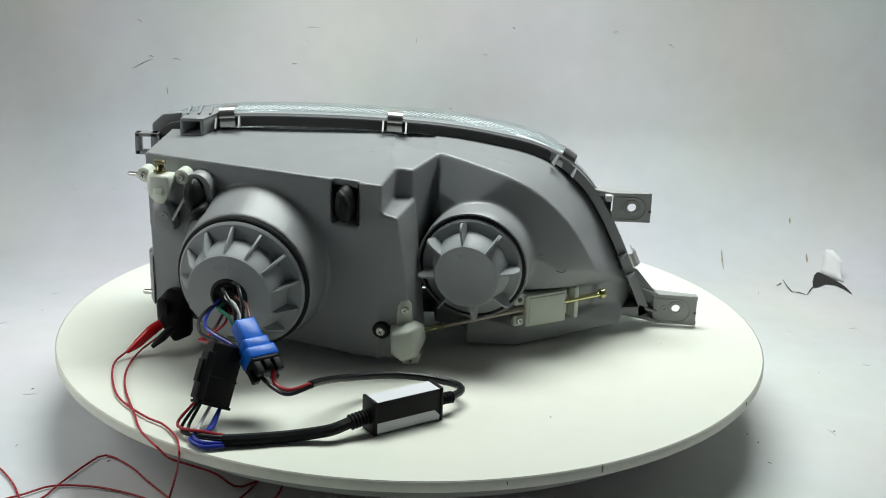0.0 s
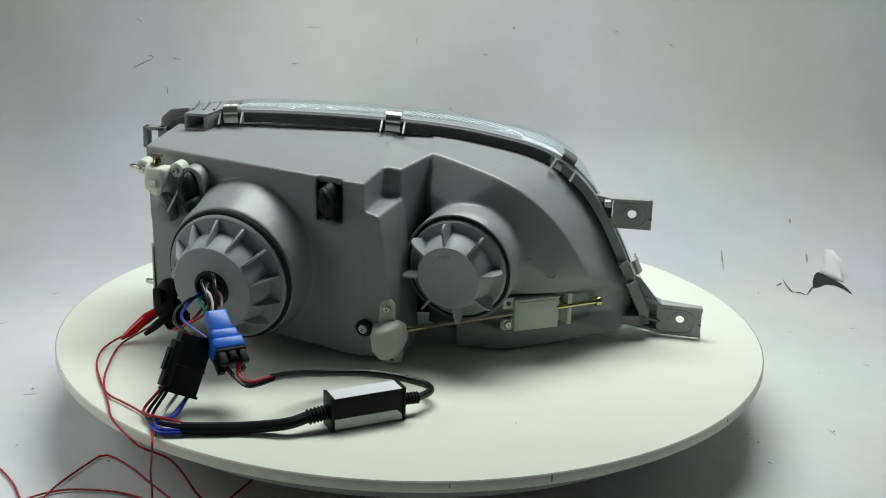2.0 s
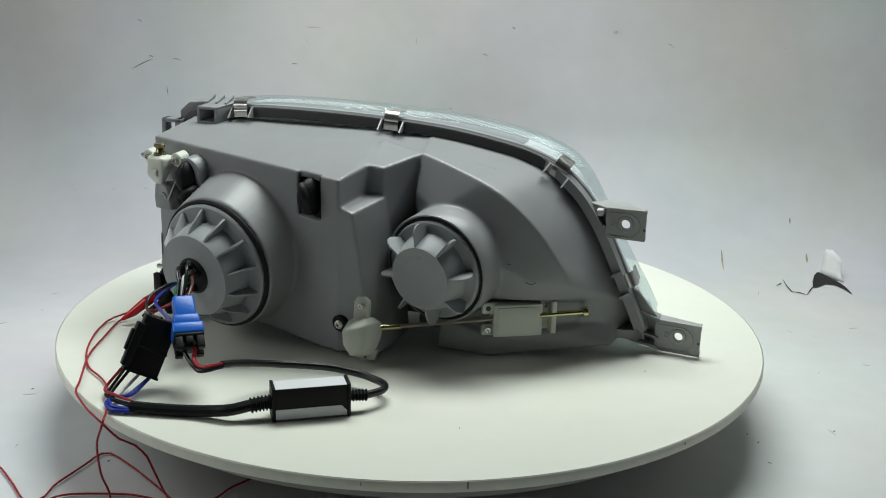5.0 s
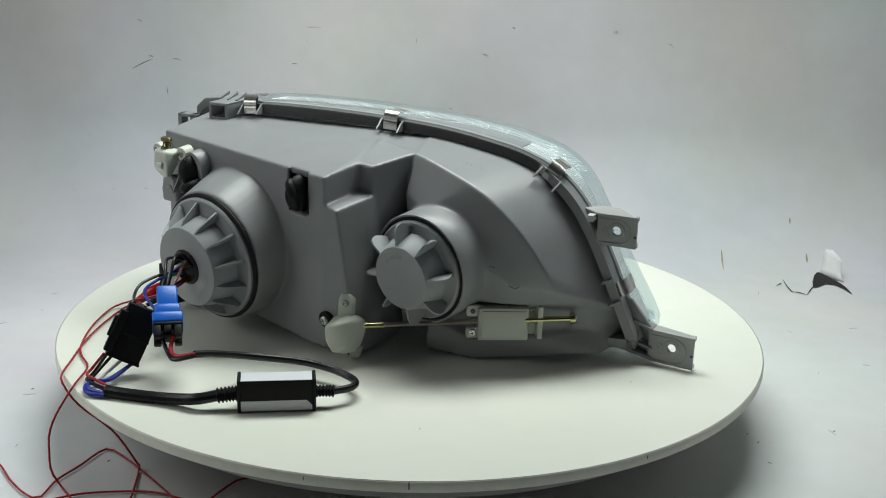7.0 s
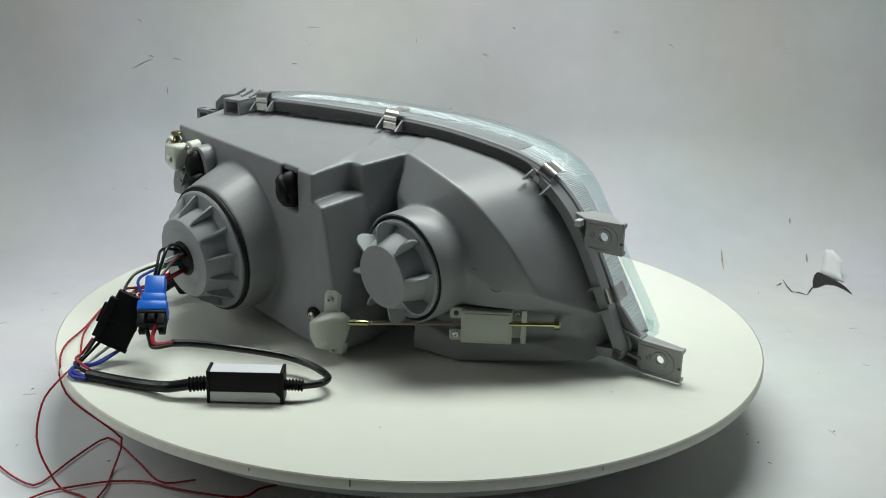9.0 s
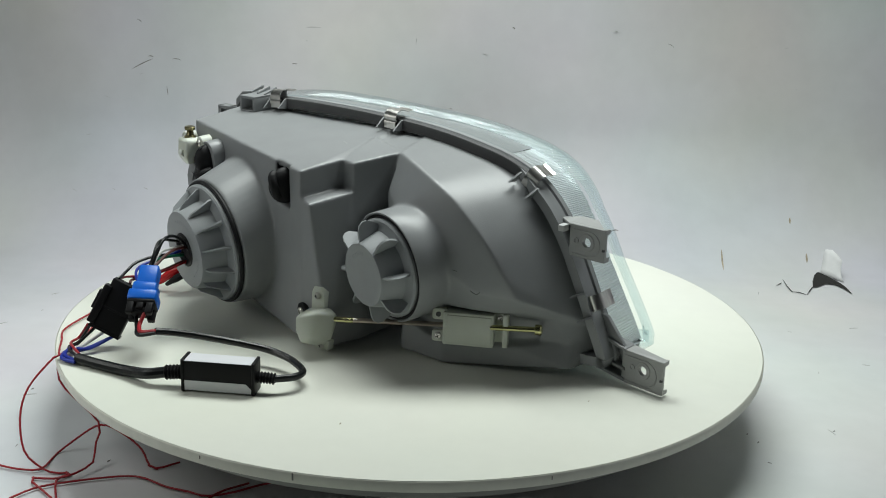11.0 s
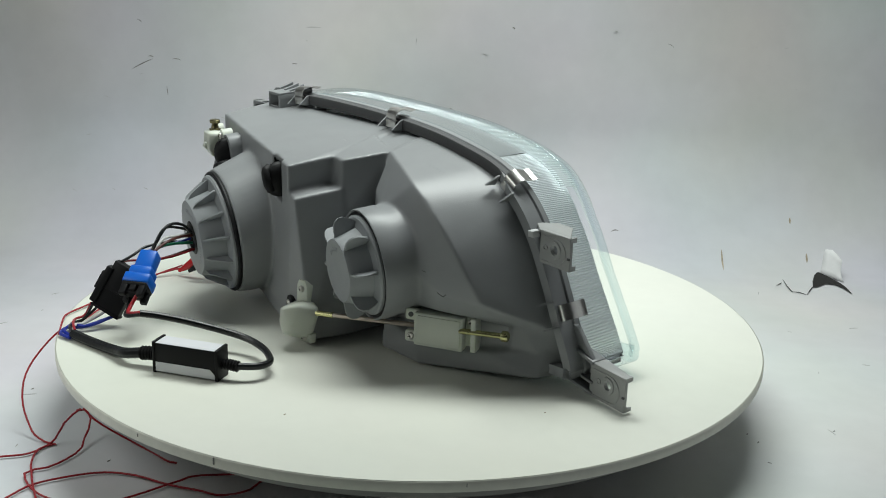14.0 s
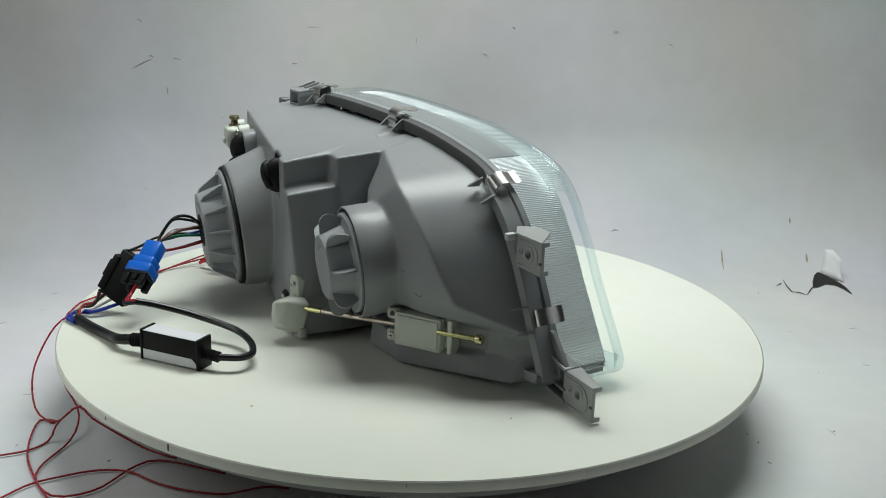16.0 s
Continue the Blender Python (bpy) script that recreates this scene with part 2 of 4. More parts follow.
def build_marks():
    rng = random.Random(4)
    # long scuffs and scratches on the upright part
    for x, z, dx, dz, w in ((-0.150, 0.198, 0.026, 0.001, 0.0011), (-0.166, 0.153, 0.018, -0.002, 0.0009), (-0.372, 0.138, 0.030, 0.014, 0.0010), (-0.352, 0.154, 0.008, -0.001, 0.0012), (-0.320, 0.152, 0.012, -0.001, 0.0009), (-0.366, 0.200, 0.006, -0.004, 0.0008),
                            (0.100, 0.222, 0.009, -0.008, 0.0008), (0.117, 0.207, 0.003, -0.002, 0.0013), (-0.032, 0.226, 0.010, 0.001, 0.0009), (-0.230, 0.204, 0.006, 0.0, 0.0006), (-0.005, 0.183, 0.001, 0.008, 0.0006), (0.322, 0.190, 0.008, -0.005, 0.0007),
                            (0.020, 0.150, 0.010, -0.012, 0.0006), (0.250, -0.039, 0.009, 0.001, 0.0012), (-0.327, 0.118, 0.002, -0.012, 0.0008), (0.040, 0.100, 0.004, 0.0, 0.0009)):
        mark("scuff_mark", [on_wall(x + dx * s, z + dz * s + 0.0012 * math.sin(3 * s)) for s in (0, 0.35, 0.7, 1.0)], w * 0.6, SCUFF, "dark scuff on the paper")
    for k in range(26):
        x, z = rng.uniform(-0.45, 0.55), rng.uniform(-0.02, 0.23)
        a, l = rng.uniform(-0.5, 0.3), rng.uniform(0.002, 0.009)
        mark("scuff_mark", [on_wall(x + l * s * math.cos(a), z + l * s * math.sin(a)) for s in (0, 0.5, 1.0)], rng.uniform(0.0002, 0.00045), FAINT)
    for k in range(24):
        x, y = rng.choice((-1, 1)) * rng.uniform(0.27, 0.5), rng.uniform(-0.2, 0.3)
        a, l = rng.uniform(0, 3.1), rng.uniform(0.002, 0.012)
        mark("scuff_mark", [on_floor(x + l * s * math.cos(a), y + l * s * math.sin(a)) for s in (0, 0.5, 1.0)], rng.uniform(0.0003, 0.0006), FAINT)
    for x, y in ((0.283, -0.077), (0.288, -0.092), (0.36, -0.068), (-0.335, -0.015), (-0.233, -0.147)):
        mark("speck", [on_floor(x, y), on_floor(x + 0.001, y + 0.0015), on_floor(x + 0.002, y + 0.003)], 0.0006, SCUFF)
    # brownish runs
    mark("stain", [on_wall(0.386, -0.052), on_wall(0.383, -0.060), on_wall(0.380, -0.066)], 0.0011, STAIN, "brown run on the paper")
    mark("stain", [on_wall(0.4822, -0.019), on_wall(0.4815, -0.022), on_wall(0.481, -0.025)], 0.0013, STAIN, "brown run on the paper")
    mark("stain", [on_wall(0.4925, -0.053), on_wall(0.491, -0.057), on_wall(0.489, -0.060)], 0.0013, STAIN, "brown run on the paper")
    # the tear: shade painted as a dark sheet and cracks, beside a raised flap
    up = Vector((0, 0, 0.0012))
    rim = [(0.489, 0.366), (0.495, 0.374), (0.501, 0.373), (0.5056, 0.3623), (0.5126, 0.341), (0.5141, 0.3262), (0.5129, 0.2993), (0.5096, 0.3196), (0.5039, 0.3339), (0.4928, 0.3374), (0.4786, 0.3236), (0.4735, 0.3235), (0.480, 0.345)]
    bm = bmesh.new()
    ring = [bm.verts.new(on_floor(x, y) + up) for x, y in rim]
    bm.faces.new(ring)
    part("tear_gap", bm, GAP_SHADE_LINING, backdrop, "dark sheet on the paper painted as shade in a tear", smooth=False)
    bm = bmesh.new()
    grid = []
    low = [(0.498, 0.371), (0.505, 0.361), (0.512, 0.352), (0.518, 0.345)]
    for j in range(6):
        s = j / 5
        row = []
        for i, (x, y) in enumerate(low):
            f = on_floor(x, y)
            tip = f + Vector((0.010 - 0.0035 * i, 0.012, 0.030 - 0.004 * abs(i - 1)))
            row.append(bm.verts.new(f.lerp(tip, s) + Vector((0, 0.006 * math.sin(s * 2.6), 0.0015)) + Vector((0.0012 * math.sin(5 * s + i), 0, 0))))
        grid.append(row)
    for a, b in zip(grid, grid[1:]):
        for i in range(3):
            bm.faces.new((a[i], a[i + 1], b[i + 1], b[i]))
    flap = part("paper_flap", bm, TORN, backdrop, "raised torn flap of white paper")
    flap.modifiers.new("thick", "SOLIDIFY").thickness = 0.0006
    for line in (((0.4455, 0.350), (0.4432, 0.3273), (0.4428, 0.310), (0.4435, 0.3050)), ((0.4424, 0.3054), (0.4509, 0.3029), (0.457, 0.2953)), ((0.457, 0.2953), (0.4674, 0.3144), (0.4767, 0.3300)), ((0.4307, 0.3264), (0.4369, 0.3332), (0.4400, 0.3370))):
        mark("crack", [on_floor(x, y) + up for x, y in line], 0.00055, GAP_SHADE_LINING, "dark stroke painted as shade in a split of the paper")

# ---- turntable ----
table = thing("turntable", Vector((0, 0, -0.008)), "round cream white display turntable top with nicked rim", "turntable")
disc = part("disc", lathe(bmesh.new(), Matrix(), [(0.2992, -0.0078), (0.2992, -0.0006), (0.2988, 0.0)], 160), CREAM, table)
bm = bmesh.new()
rings = [[bm.verts.new((r * math.cos(math.tau * k / 160), r * math.sin(math.tau * k / 160), z)) for k in range(160)] for r, z in ((0.2986, -0.008), (0.2996, -0.0077), (0.3, -0.0068), (0.3, -0.0012), (0.2997, -0.0005), (0.2993, -0.0002))]
for a, b in zip(rings, rings[1:]):
    for k in range(160):
        bm.faces.new((a[k], a[(k + 1) % 160], b[(k + 1) % 160], b[k]))
part("edge_band", bm, EDGE, table, "cream edge band of the table top")
for angle, size in ((-65.1, 1.0), (-78.0, 0.5), (-33.0, 0.5)):
    bm = bmesh.new()
    u = radians(angle)
    box(bm, Matrix.Translation((0.2998 * math.cos(u), 0.2998 * math.sin(u), -0.0028)) @ Matrix.Rotation(u, 4, "Z"), 0.0012, 0.0010 * size, 0.0048 * size)
    part("rim_nick", bm, SCUFF, table, "small dark nick in the rim")
for x, y, l in ((0.1, -0.2, 0.002), (0.21, -0.05, 0.0012)):
    bm = bmesh.new()
    box(bm, Matrix.Translation((x, y, 0.0002)) @ Matrix.Rotation(l * 900, 4, "Z"), l, 0.0004, 0.0005)
    part("speck", bm, STAIN, disc)
base = thing("motor_plinth", Vector((0, 0, FLOOR)), "grey round turntable base standing on white paper", "plinth")
part("bearing_plate", lathe(bmesh.new(), Matrix(), [(0.262, -0.030), (0.270, -0.028), (0.270, -0.014), (0.262, -0.0085)], 128), UNDER, base)
part("foot", lathe(bmesh.new(), Matrix(), [(0.19, FLOOR), (0.19, -0.031)], 96), UNDER, base)

build_marks()


def bounce_sheet(name, x):
    """Unseen white paper added at one side to bounce light onto the lamp."""
    bm = bmesh.new()
    box(bm, Matrix.Translation((x, -0.1, FLOOR + 0.55)), 0.004, 1.25, 1.1)
    me = bpy.data.meshes.new(name)
    bm.to_mesh(me)
    bm.free()
    me.materials.append(PAPER)
    return tagged(new(name, me), "unseen white paper sheet added to bounce light", "backdrop", kind="structure")


bounce_sheet("wall_west", -0.86)
bounce_sheet("wall_east", 0.86)

# ---- headlamp ----
lamp = thing("headlamp", Vector((0, -0.03, 0.0)), "grey plastic vehicle headlamp seen from behind, clear lens, on a turntable", "headlamp")

# outline of the lens opening, seen along y, anticlockwise from the upper inner corner
OUTLINE = [(-214, 164), (-200, 172), (-150, 178), (-85, 179.0), (-19, 177.2), (30, 173.6), (70, 167.4), (100, 160.5), (126, 149), (146, 132), (162, 110), (176, 84), (190, 54), (203, 26), (204, 18), (196, 12), (120, 10), (0, 8), (-120, 10), (-206, 14), (-216, 24), (-219, 90), (-219, 150)]


def outline(grow=0.0, n=6):
    pts = [Vector((x, 0, z)) for x, z in OUTLINE]
    loop = []
    for k in range(len(pts)):
        a, b, c, d = (pts[(k + j - 1) % len(pts)] for j in range(4))
        for j in range(n):
            s = j / n
            loop.append(0.5 * (2 * b + (c - a) * s + (2 * a - 5 * b + 4 * c - d) * s * s + (3 * b - a - 3 * c + d) * s ** 3))
    out = []
    for k, q in enumerate(loop):
        t = (loop[(k + 1) % len(loop)] - loop[k - 1]).normalized()
        out.append(q + Vector((-t.z, 0, t.x)) * grow)
    return out


def band(bm, sections, cap_front=False, cap_back=False):
    """Skins loops of points one after another."""
    rings = [[bm.verts.new(p * MM) for p in loop] for loop in sections]
    for a, b in zip(rings, rings[1:]):
        for k in range(len(a)):
            bm.faces.new((a[k], a[(k + 1) % len(a)], b[(k + 1) % len(a)], b[k]))
    return rings


def shifted(loop, y):
    return [Vector((p.x, y, p.z)) for p in loop]


N1 = Vector((-0.25, -0.95, -0.12)).normalized()
C1 = V(-131, -114, 67)
N2 = Vector((-0.25, -0.95, -0.10)).normalized()
C2 = V(46, -88, 77)


def build_housing():
    bm = bmesh.new()
    # inner block behind the main beam, with a slot left open in its rear face
    def rear(x, z, back=0.0):
        k = (x + 215) / 189
        return V(x, -59 - 54 * k + (155 - z) * 0.012 + back, z)

    def lid(x, y, down=0.0):
        """A point on the flat top of the block."""
        return V(x, y, 145.5 + 0.0072 * (x + 26) + 0.2012 * (y + 113) - down)

    def brink(x, back=0.0):
        return lid(x, -59 - 54 * (x + 215) / 189 + back)

    def front(x):
        return [lid(x, -4), V(x, -4, 10)]
    hull(bm, [brink(-215), brink(-64), rear(-211, 22), rear(-64, 8)] + front(-203) + front(-64))
    hull(bm, [brink(-43), brink(-26), rear(-43, 6), rear(-26, 5), V(-16, -74.4, 151), V(-16, -74.4, 5)] + front(-43) + front(-18))
    hull(bm, [rear(-66, 112), rear(-41, 110), rear(-66, 8), rear(-41, 5)] + front(-66) + front(-41))
    hull(bm, [lid(-66, -86), lid(-41, -86), rear(-66, 8, 15), rear(-41, 5, 15)] + front(-66) + front(-41))
    hull(bm, [brink(-66, 2.5), brink(-41, 2.5), rear(-66, 142.5, 3.5), rear(-41, 140.5, 3.5), lid(-66, -70), lid(-41, -70), lid(-66, -70, 8), lid(-41, -70, 8)])
    # lower step under the notch
    hull(bm, [rear(-30, 6, 0.6), V(3, -111, 5), V(-14, -115, 121), V(-26, -112.6, 123.8), rear(-30, 121, 0.6), V(-1, -79.4, 127), V(-16, -74.4, 128.5), V(10, -76, 5), V(-60, -40, 5), V(-60, -40, 128), V(0, -40, 126), V(10, -40, 5)])
    # post between notch and dome
    hull(bm, [V(-16, -74.5, 151), V(-3, -76, 150), V(-2, -77.5, 100), V(-18, -74.5, 100), V(-20, -30, 164), V(19, -42, 157.5), V(12, -34, 60), V(-20, -30, 60)])
    # dome over the indicator, with the ridge
    edge = [Vector((p.x, -4, p.z)) * MM for p in outline(-8.5) if p.x > 8 and p.z > 40]
    ridge = spline([V(19, -44, 158), V(36, -51, 154.5), V(54, -57, 150), V(77, -66, 143), V(100, -69, 130), V(123, -68, 108), V(139, -64, 84), V(148, -59, 66)], 16)
    foot = spline([V(18, -58, 128), V(24, -63, 96), V(30, -64, 60), V(60, -69, 51), V(90, -68, 51), V(118, -63, 52), V(150, -47, 53)], 7)
    belly = spline([V(40, -70, 118), V(62, -75, 100), V(90, -77, 84), V(120, -72, 68)], 6)
    hull(bm, edge + ridge + foot + belly + [V(18, -38, 60), V(10, -4, 60)])
    # wall behind the levelling motor
    hull(bm, [V(18, -4, 5), V(186, -2, 12), V(188, -2, 56), V(18, -4, 70), V(18, -40, 12), V(22, -50, 60), V(66, -62, 12), V(84, -62, 10), V(84, -64, 56), V(125, -46, 56), V(125, -44, 10), V(160, -26, 54), V(168, -20, 12)])
    # top skin that joins the blocks
    hull(bm, [lid(-60, -4, 1.0), lid(-40, -70, 1.6), lid(-24, -72, 1.6), V(-17, -73.8, 150.6), V(-4, -75.5, 149.8), V(19, -43, 157.5), V(40, -4, 164.5), V(-42, -4, 100), V(0, -60, 100), V(30, -4, 100), V(-22, -78, 110), V(0, -72, 110)])
    # sill below the levelling motor
    hull(bm, [V(44, -70, 4), V(85, -66, 1), V(177.5, -27, 9), V(184, 8, 8), V(44, -40, 3), V(44, -68, 30), V(62, -67, 24), V(85, -68, 18), V(140, -43, 22), V(177.5, -17, 29), V(191, 4, 31), V(44, -40, 20), V(150, -10, 3)])
    hull(bm, [V(150, -30, 16), V(177, -18, 18), V(190, 0, 20), V(186, -4, 56), V(158, -34, 55), V(177, -17, 30), V(130, -20, 16)])
    # bosses
    rim_at, root_at = at(C1, N1), at(C1 - N1 * 0.052 + V(-3, 0, 6), N1)
    loops = [(rim_at, 0.055, -0.002), (rim_at, 0.0565, -0.014), (root_at, 0.0615, 0.008), (root_at, 0.064, 0.0)]
    hull(bm, [m @ Vector((r * math.cos(math.tau * k / 56), r * math.sin(math.tau * k / 56), h)) for m, r, h in loops for k in range(56)])
    lathe(bm, at(C2, N2), [(0.0450, -0.05), (0.0447, -0.030), (0.0444, -0.015), (0.0442, -0.008)], 56)
    ob = part("housing", bm, GREY, lamp, "moulded grey plastic lamp housing")
    mod = ob.modifiers.new("union", "REMESH")
    mod.mode, mod.voxel_size, mod.use_smooth_shade = "VOXEL", 0.0013, True
    soft = ob.modifiers.new("soft", "SMOOTH")
    soft.factor, soft.iterations = 0.5, 7
    return ob


housing = build_housing()


def build_flange():
    bm = bmesh.new()
    inner, mid, outer = outline(-9), outline(-1.5), outline(0)
    def skirt(loop):
        """The rear edge, which reaches further back along the outer side."""
        return [Vector((p.x, -9 - 8 * min(1.0, max(0.0, (p.x - 112) / 16)), p.z)) for p in loop]
    rings = band(bm, [skirt(inner), skirt(mid), shifted(mid, -3), shifted(outer, -2), shifted(outer, 3), shifted(inner, 3)])
    for k in range(len(inner)):
        n = (k + 1) % len(inner)
        bm.faces.new((rings[-1][k], rings[-1][n], rings[0][n], rings[0][k]))
    part("lens_flange", bm, GREY, lamp)
    def slim(p):
        """How much the lens draws in towards its front, round the outline."""
        if p.x > 118:
            marks = ((0, 0.0), (20, 0.0), (45, 2.0), (80, 6.0), (120, 6.0), (150, 0.5), (200, 0.0))
            return float(np.interp(p.z, *zip(*marks)))
        marks = ((-230, 0.0), (-214, 1.0), (-190, 1.4), (-20, 1.4), (40, 0.4), (118, 0.0))
        return float(np.interp(p.x, *zip(*marks))) if p.z > 140 else 0.0

    def ring(grow, y, n=6):
        """The outline at depth y, drawn in as the lens is there."""
        share = min(1.0, max(0.0, (y - 8) / 47))
        inner = outline(grow - 1.0, n)
        return [Vector((p.x, y, p.z)) + Vector((q.x - p.x, 0, q.z - p.z)) * slim(p) * share for p, q in zip(outline(grow, n), inner)]
    bm = bmesh.new()
    thin = [Vector((p.x * 0.94 - 2, 66, p.z * 0.94 + 6)) for p in ring(0, 60)]
    band(bm, [ring(-3.5, 3.2), ring(1.0, 3.2), ring(1.0, 34), ring(1.4, 53)])
    lens = part("lens", bm, CLEAR, lamp, "clear ribbed plastic lens")
    bm = bmesh.new()
    rings = band(bm, [ring(-2.2, 53.2), ring(1.4, 53.2), ring(1.5, 56), ring(-1.5, 62), thin, ring(-10, 60)])
    for k in range(len(rings[0])):
        n = (k + 1) % len(rings[0])
        bm.faces.new((rings[-1][k], rings[-1][n], rings[0][n], rings[0][k]))
    part("lens_rim", bm, RIM, lens, "thick clear front rim of the lens with a pale teal edge")
    # grey bezel along the top and fluted bright trim on the outer side, inside the lens
    count = 30
    back, rim = ring(-5.0, 1, count), ring(-5.0, 44, count)
    far = ring(-5.5, 47, count)
    bezel, trim = bmesh.new(), bmesh.new()
    for k in range(len(back)):
        n = (k + 1) % len(back)
        outer = back[k].x > 86 and back[k].z > 16
        if outer:
            dip = [0.45 * (j % 2) for j in (k, n)]
            quad = []
            for q, d in ((back[k], dip[0]), (back[n], dip[1]), (far[n], dip[1]), (far[k], dip[0])):
                quad.append(trim.verts.new(Vector((q.x - d, q.y, q.z - d * 0.5)) * MM))
            trim.faces.new(quad)
        else:
            bezel.faces.new([bezel.verts.new(q * MM) for q in (back[k], back[n], rim[n], rim[k])])
    bmesh.ops.remove_doubles(bezel, verts=bezel.verts, dist=1e-6)
    bmesh.ops.remove_doubles(trim, verts=trim.verts, dist=1e-6)
    part("bezel", bezel, BEZEL, lamp, "grey inner bezel seen through the lens")
    part("fluted_trim", trim, CHROME, lamp, "bright fluted trim behind the lens")
    bm = bmesh.new()
    inset = [Vector((p.x * 0.95, 48, p.z * 0.95 + 2)) for p in ring(-6.5, 44)]
    band(bm, [ring(-6.2, 44), inset])
    part("bezel_lip", bm, BEZEL, lamp, "grey front lip of the inner bezel")
    bm = bmesh.new()
    rings = band(bm, [inset, [Vector((p.x * 0.9, 30, p.z * 0.9 + 8)) for p in inset]])
    bm.faces.new(rings[-1])
    part("reflector", bm, CHROME, lamp, "bright reflector behind the lens")
    # fine slanting prisms moulded into the front of the lens, along its upper edge
    bm = bmesh.new()
    low, high = ring(-2.6, 38, 12), ring(-1.6, 55, 12)
    for k in range(len(low) - 3):
        a, b = low[k], high[k + 2]
        if -170 < a.x < 135 and a.z > 140 and (a - b).length < 24:
            tube(bm, [a * MM, (a + b) / 2 * MM, b * MM], 0.5 * MM, 5)
    part("lens_prisms", bm, PRISM, lens, "fine prisms moulded into the lens").visible_shadow = False
    return lens


build_flange()


def build_cap(name, c, n, rim, face, depth, ribs, hole, label, fin_out, start):
    m = at(c, n)
    bm = bmesh.new()
    s = MM
    prof = [(rim * s, 0.0), (rim * s, 3 * s), ((rim - 1.5) * s, 4.5 * s), ((rim - 5) * s, 4.5 * s), ((face + 6) * s, 6 * s), ((face + 1.2) * s, (depth - 2) * s), (face * s, depth * s)]
    if hole:
        prof += [(hole * s, depth * s), (hole * s, (depth - 6) * s)]
    else:
        prof += [((face - 3) * s, depth * s), ((face - 4) * s, (depth - 0.6) * s)]
    lathe(bm, m, prof, 72)
    cap = part(name, bm, CAPGREY, lamp, label)
    for k in range(ribs):
        a = math.tau * (k + start) / ribs
        bm = bmesh.new()
        r1 = m @ Matrix.Rotation(a, 4, "Z")
        w0, w1 = 1.3 * s, 0.8 * s
        if fin_out:
            shape = [(face - 1, 4), (face - 0.5, depth - 1.2), (rim - 4, 4), (rim - 1, 9), (rim + 1, 14), (rim + 0.5, 18), (rim - 2, 21), (rim - 6, 22.5)]
        else:
            shape = [(face - 1, 4), (face - 0.5, depth - 0.8), (rim - 3, 4), (rim - 3, 6.5), (face + 5, depth - 4)]
        pts = [r1 @ Vector((r * s, y * (w0 if h < 6 else w1), h * s)) for y in (-1, 1) for r, h in shape]
        hull(bm, pts)
        part("rib", bm, CAPGREY, cap)
    bm = bmesh.new()
    ring = [m @ Vector(((rim + 1.0) * s * math.cos(math.tau * k / 72), (rim + 1.0) * s * math.sin(math.tau * k / 72), -0.5 * s)) for k in range(73)]
    tube(bm, ring, 2.0 * s, 8)
    part("seal_ring", bm, RUBBER, cap, "black rubber seal ring")
    return cap, m


cap_a, M1 = build_cap("bulb_cover", C1, N1, 51, 33, 26, 13, 14.5, "round ribbed grey main bulb cover", 0, 0.36)
bm = bmesh.new()
lathe(bm, at(C2, N2), [(0.0426, -0.012), (0.0447, -0.014), (0.0445, 0.0012), (0.0441, 0.0018), (0.0431, 0.0018), (0.0426, 0.0012), (0.0426, -0.012)], 64, closed=False)
part("boss_lip", bm, GREY, lamp)
cap_b, M2 = build_cap("indicator_cover", C2, N2, 40, 25, 24, 8, 0, "round grey indicator bulb cover with grip fins", 1.5, 0.18)
bm = bmesh.new()
lathe(bm, M1, [(0.0145, 0.018), (0.0148, 0.0265), (0.0125, 0.0275), (0.009, 0.024), (0.007, 0.0245), (0.0, 0.0245)], 40)
part("rubber_boot", bm, RUBBER, cap_a, "black rubber grommet")


# ---- fittings of the headlamp ----
def solid(name, pts, mat, parent, label="", bevel=0.0):
    return part(name, hull(bmesh.new(), [V(*p) for p in pts]), mat, parent, label, smooth=False, bevel=bevel * MM)


def turned(name, p, n, profile, mat, parent, label="", seg=24):
    return part(name, lathe(bmesh.new(), at(V(*p), n), [(r * MM, h * MM) for r, h in profile], seg), mat, parent, label)


def screw(p, n, parent, r=3.4, mat=None):
    s = turned("screw", p, n, [(r, -2), (r, 0.6), (r * 0.75, 1.4), (0, 1.6)], mat or STEEL, parent, "cross-head metal screw", 20)
    m = at(V(*p), n)
    for turned_by in (0.4, 0.4 + math.pi / 2):
        # dark bars on the head, painted for the shade in its cross slots
        bm = bmesh.new()
        box(bm, m @ Matrix.Translation((0, 0, 1.55 * MM)) @ Matrix.Rotation(turned_by, 4, "Z"), r * 1.1 * MM, 0.6 * MM, 0.3 * MM)
        part("screw_slot", bm, GAP_SHADE_LINING, s)
    return s


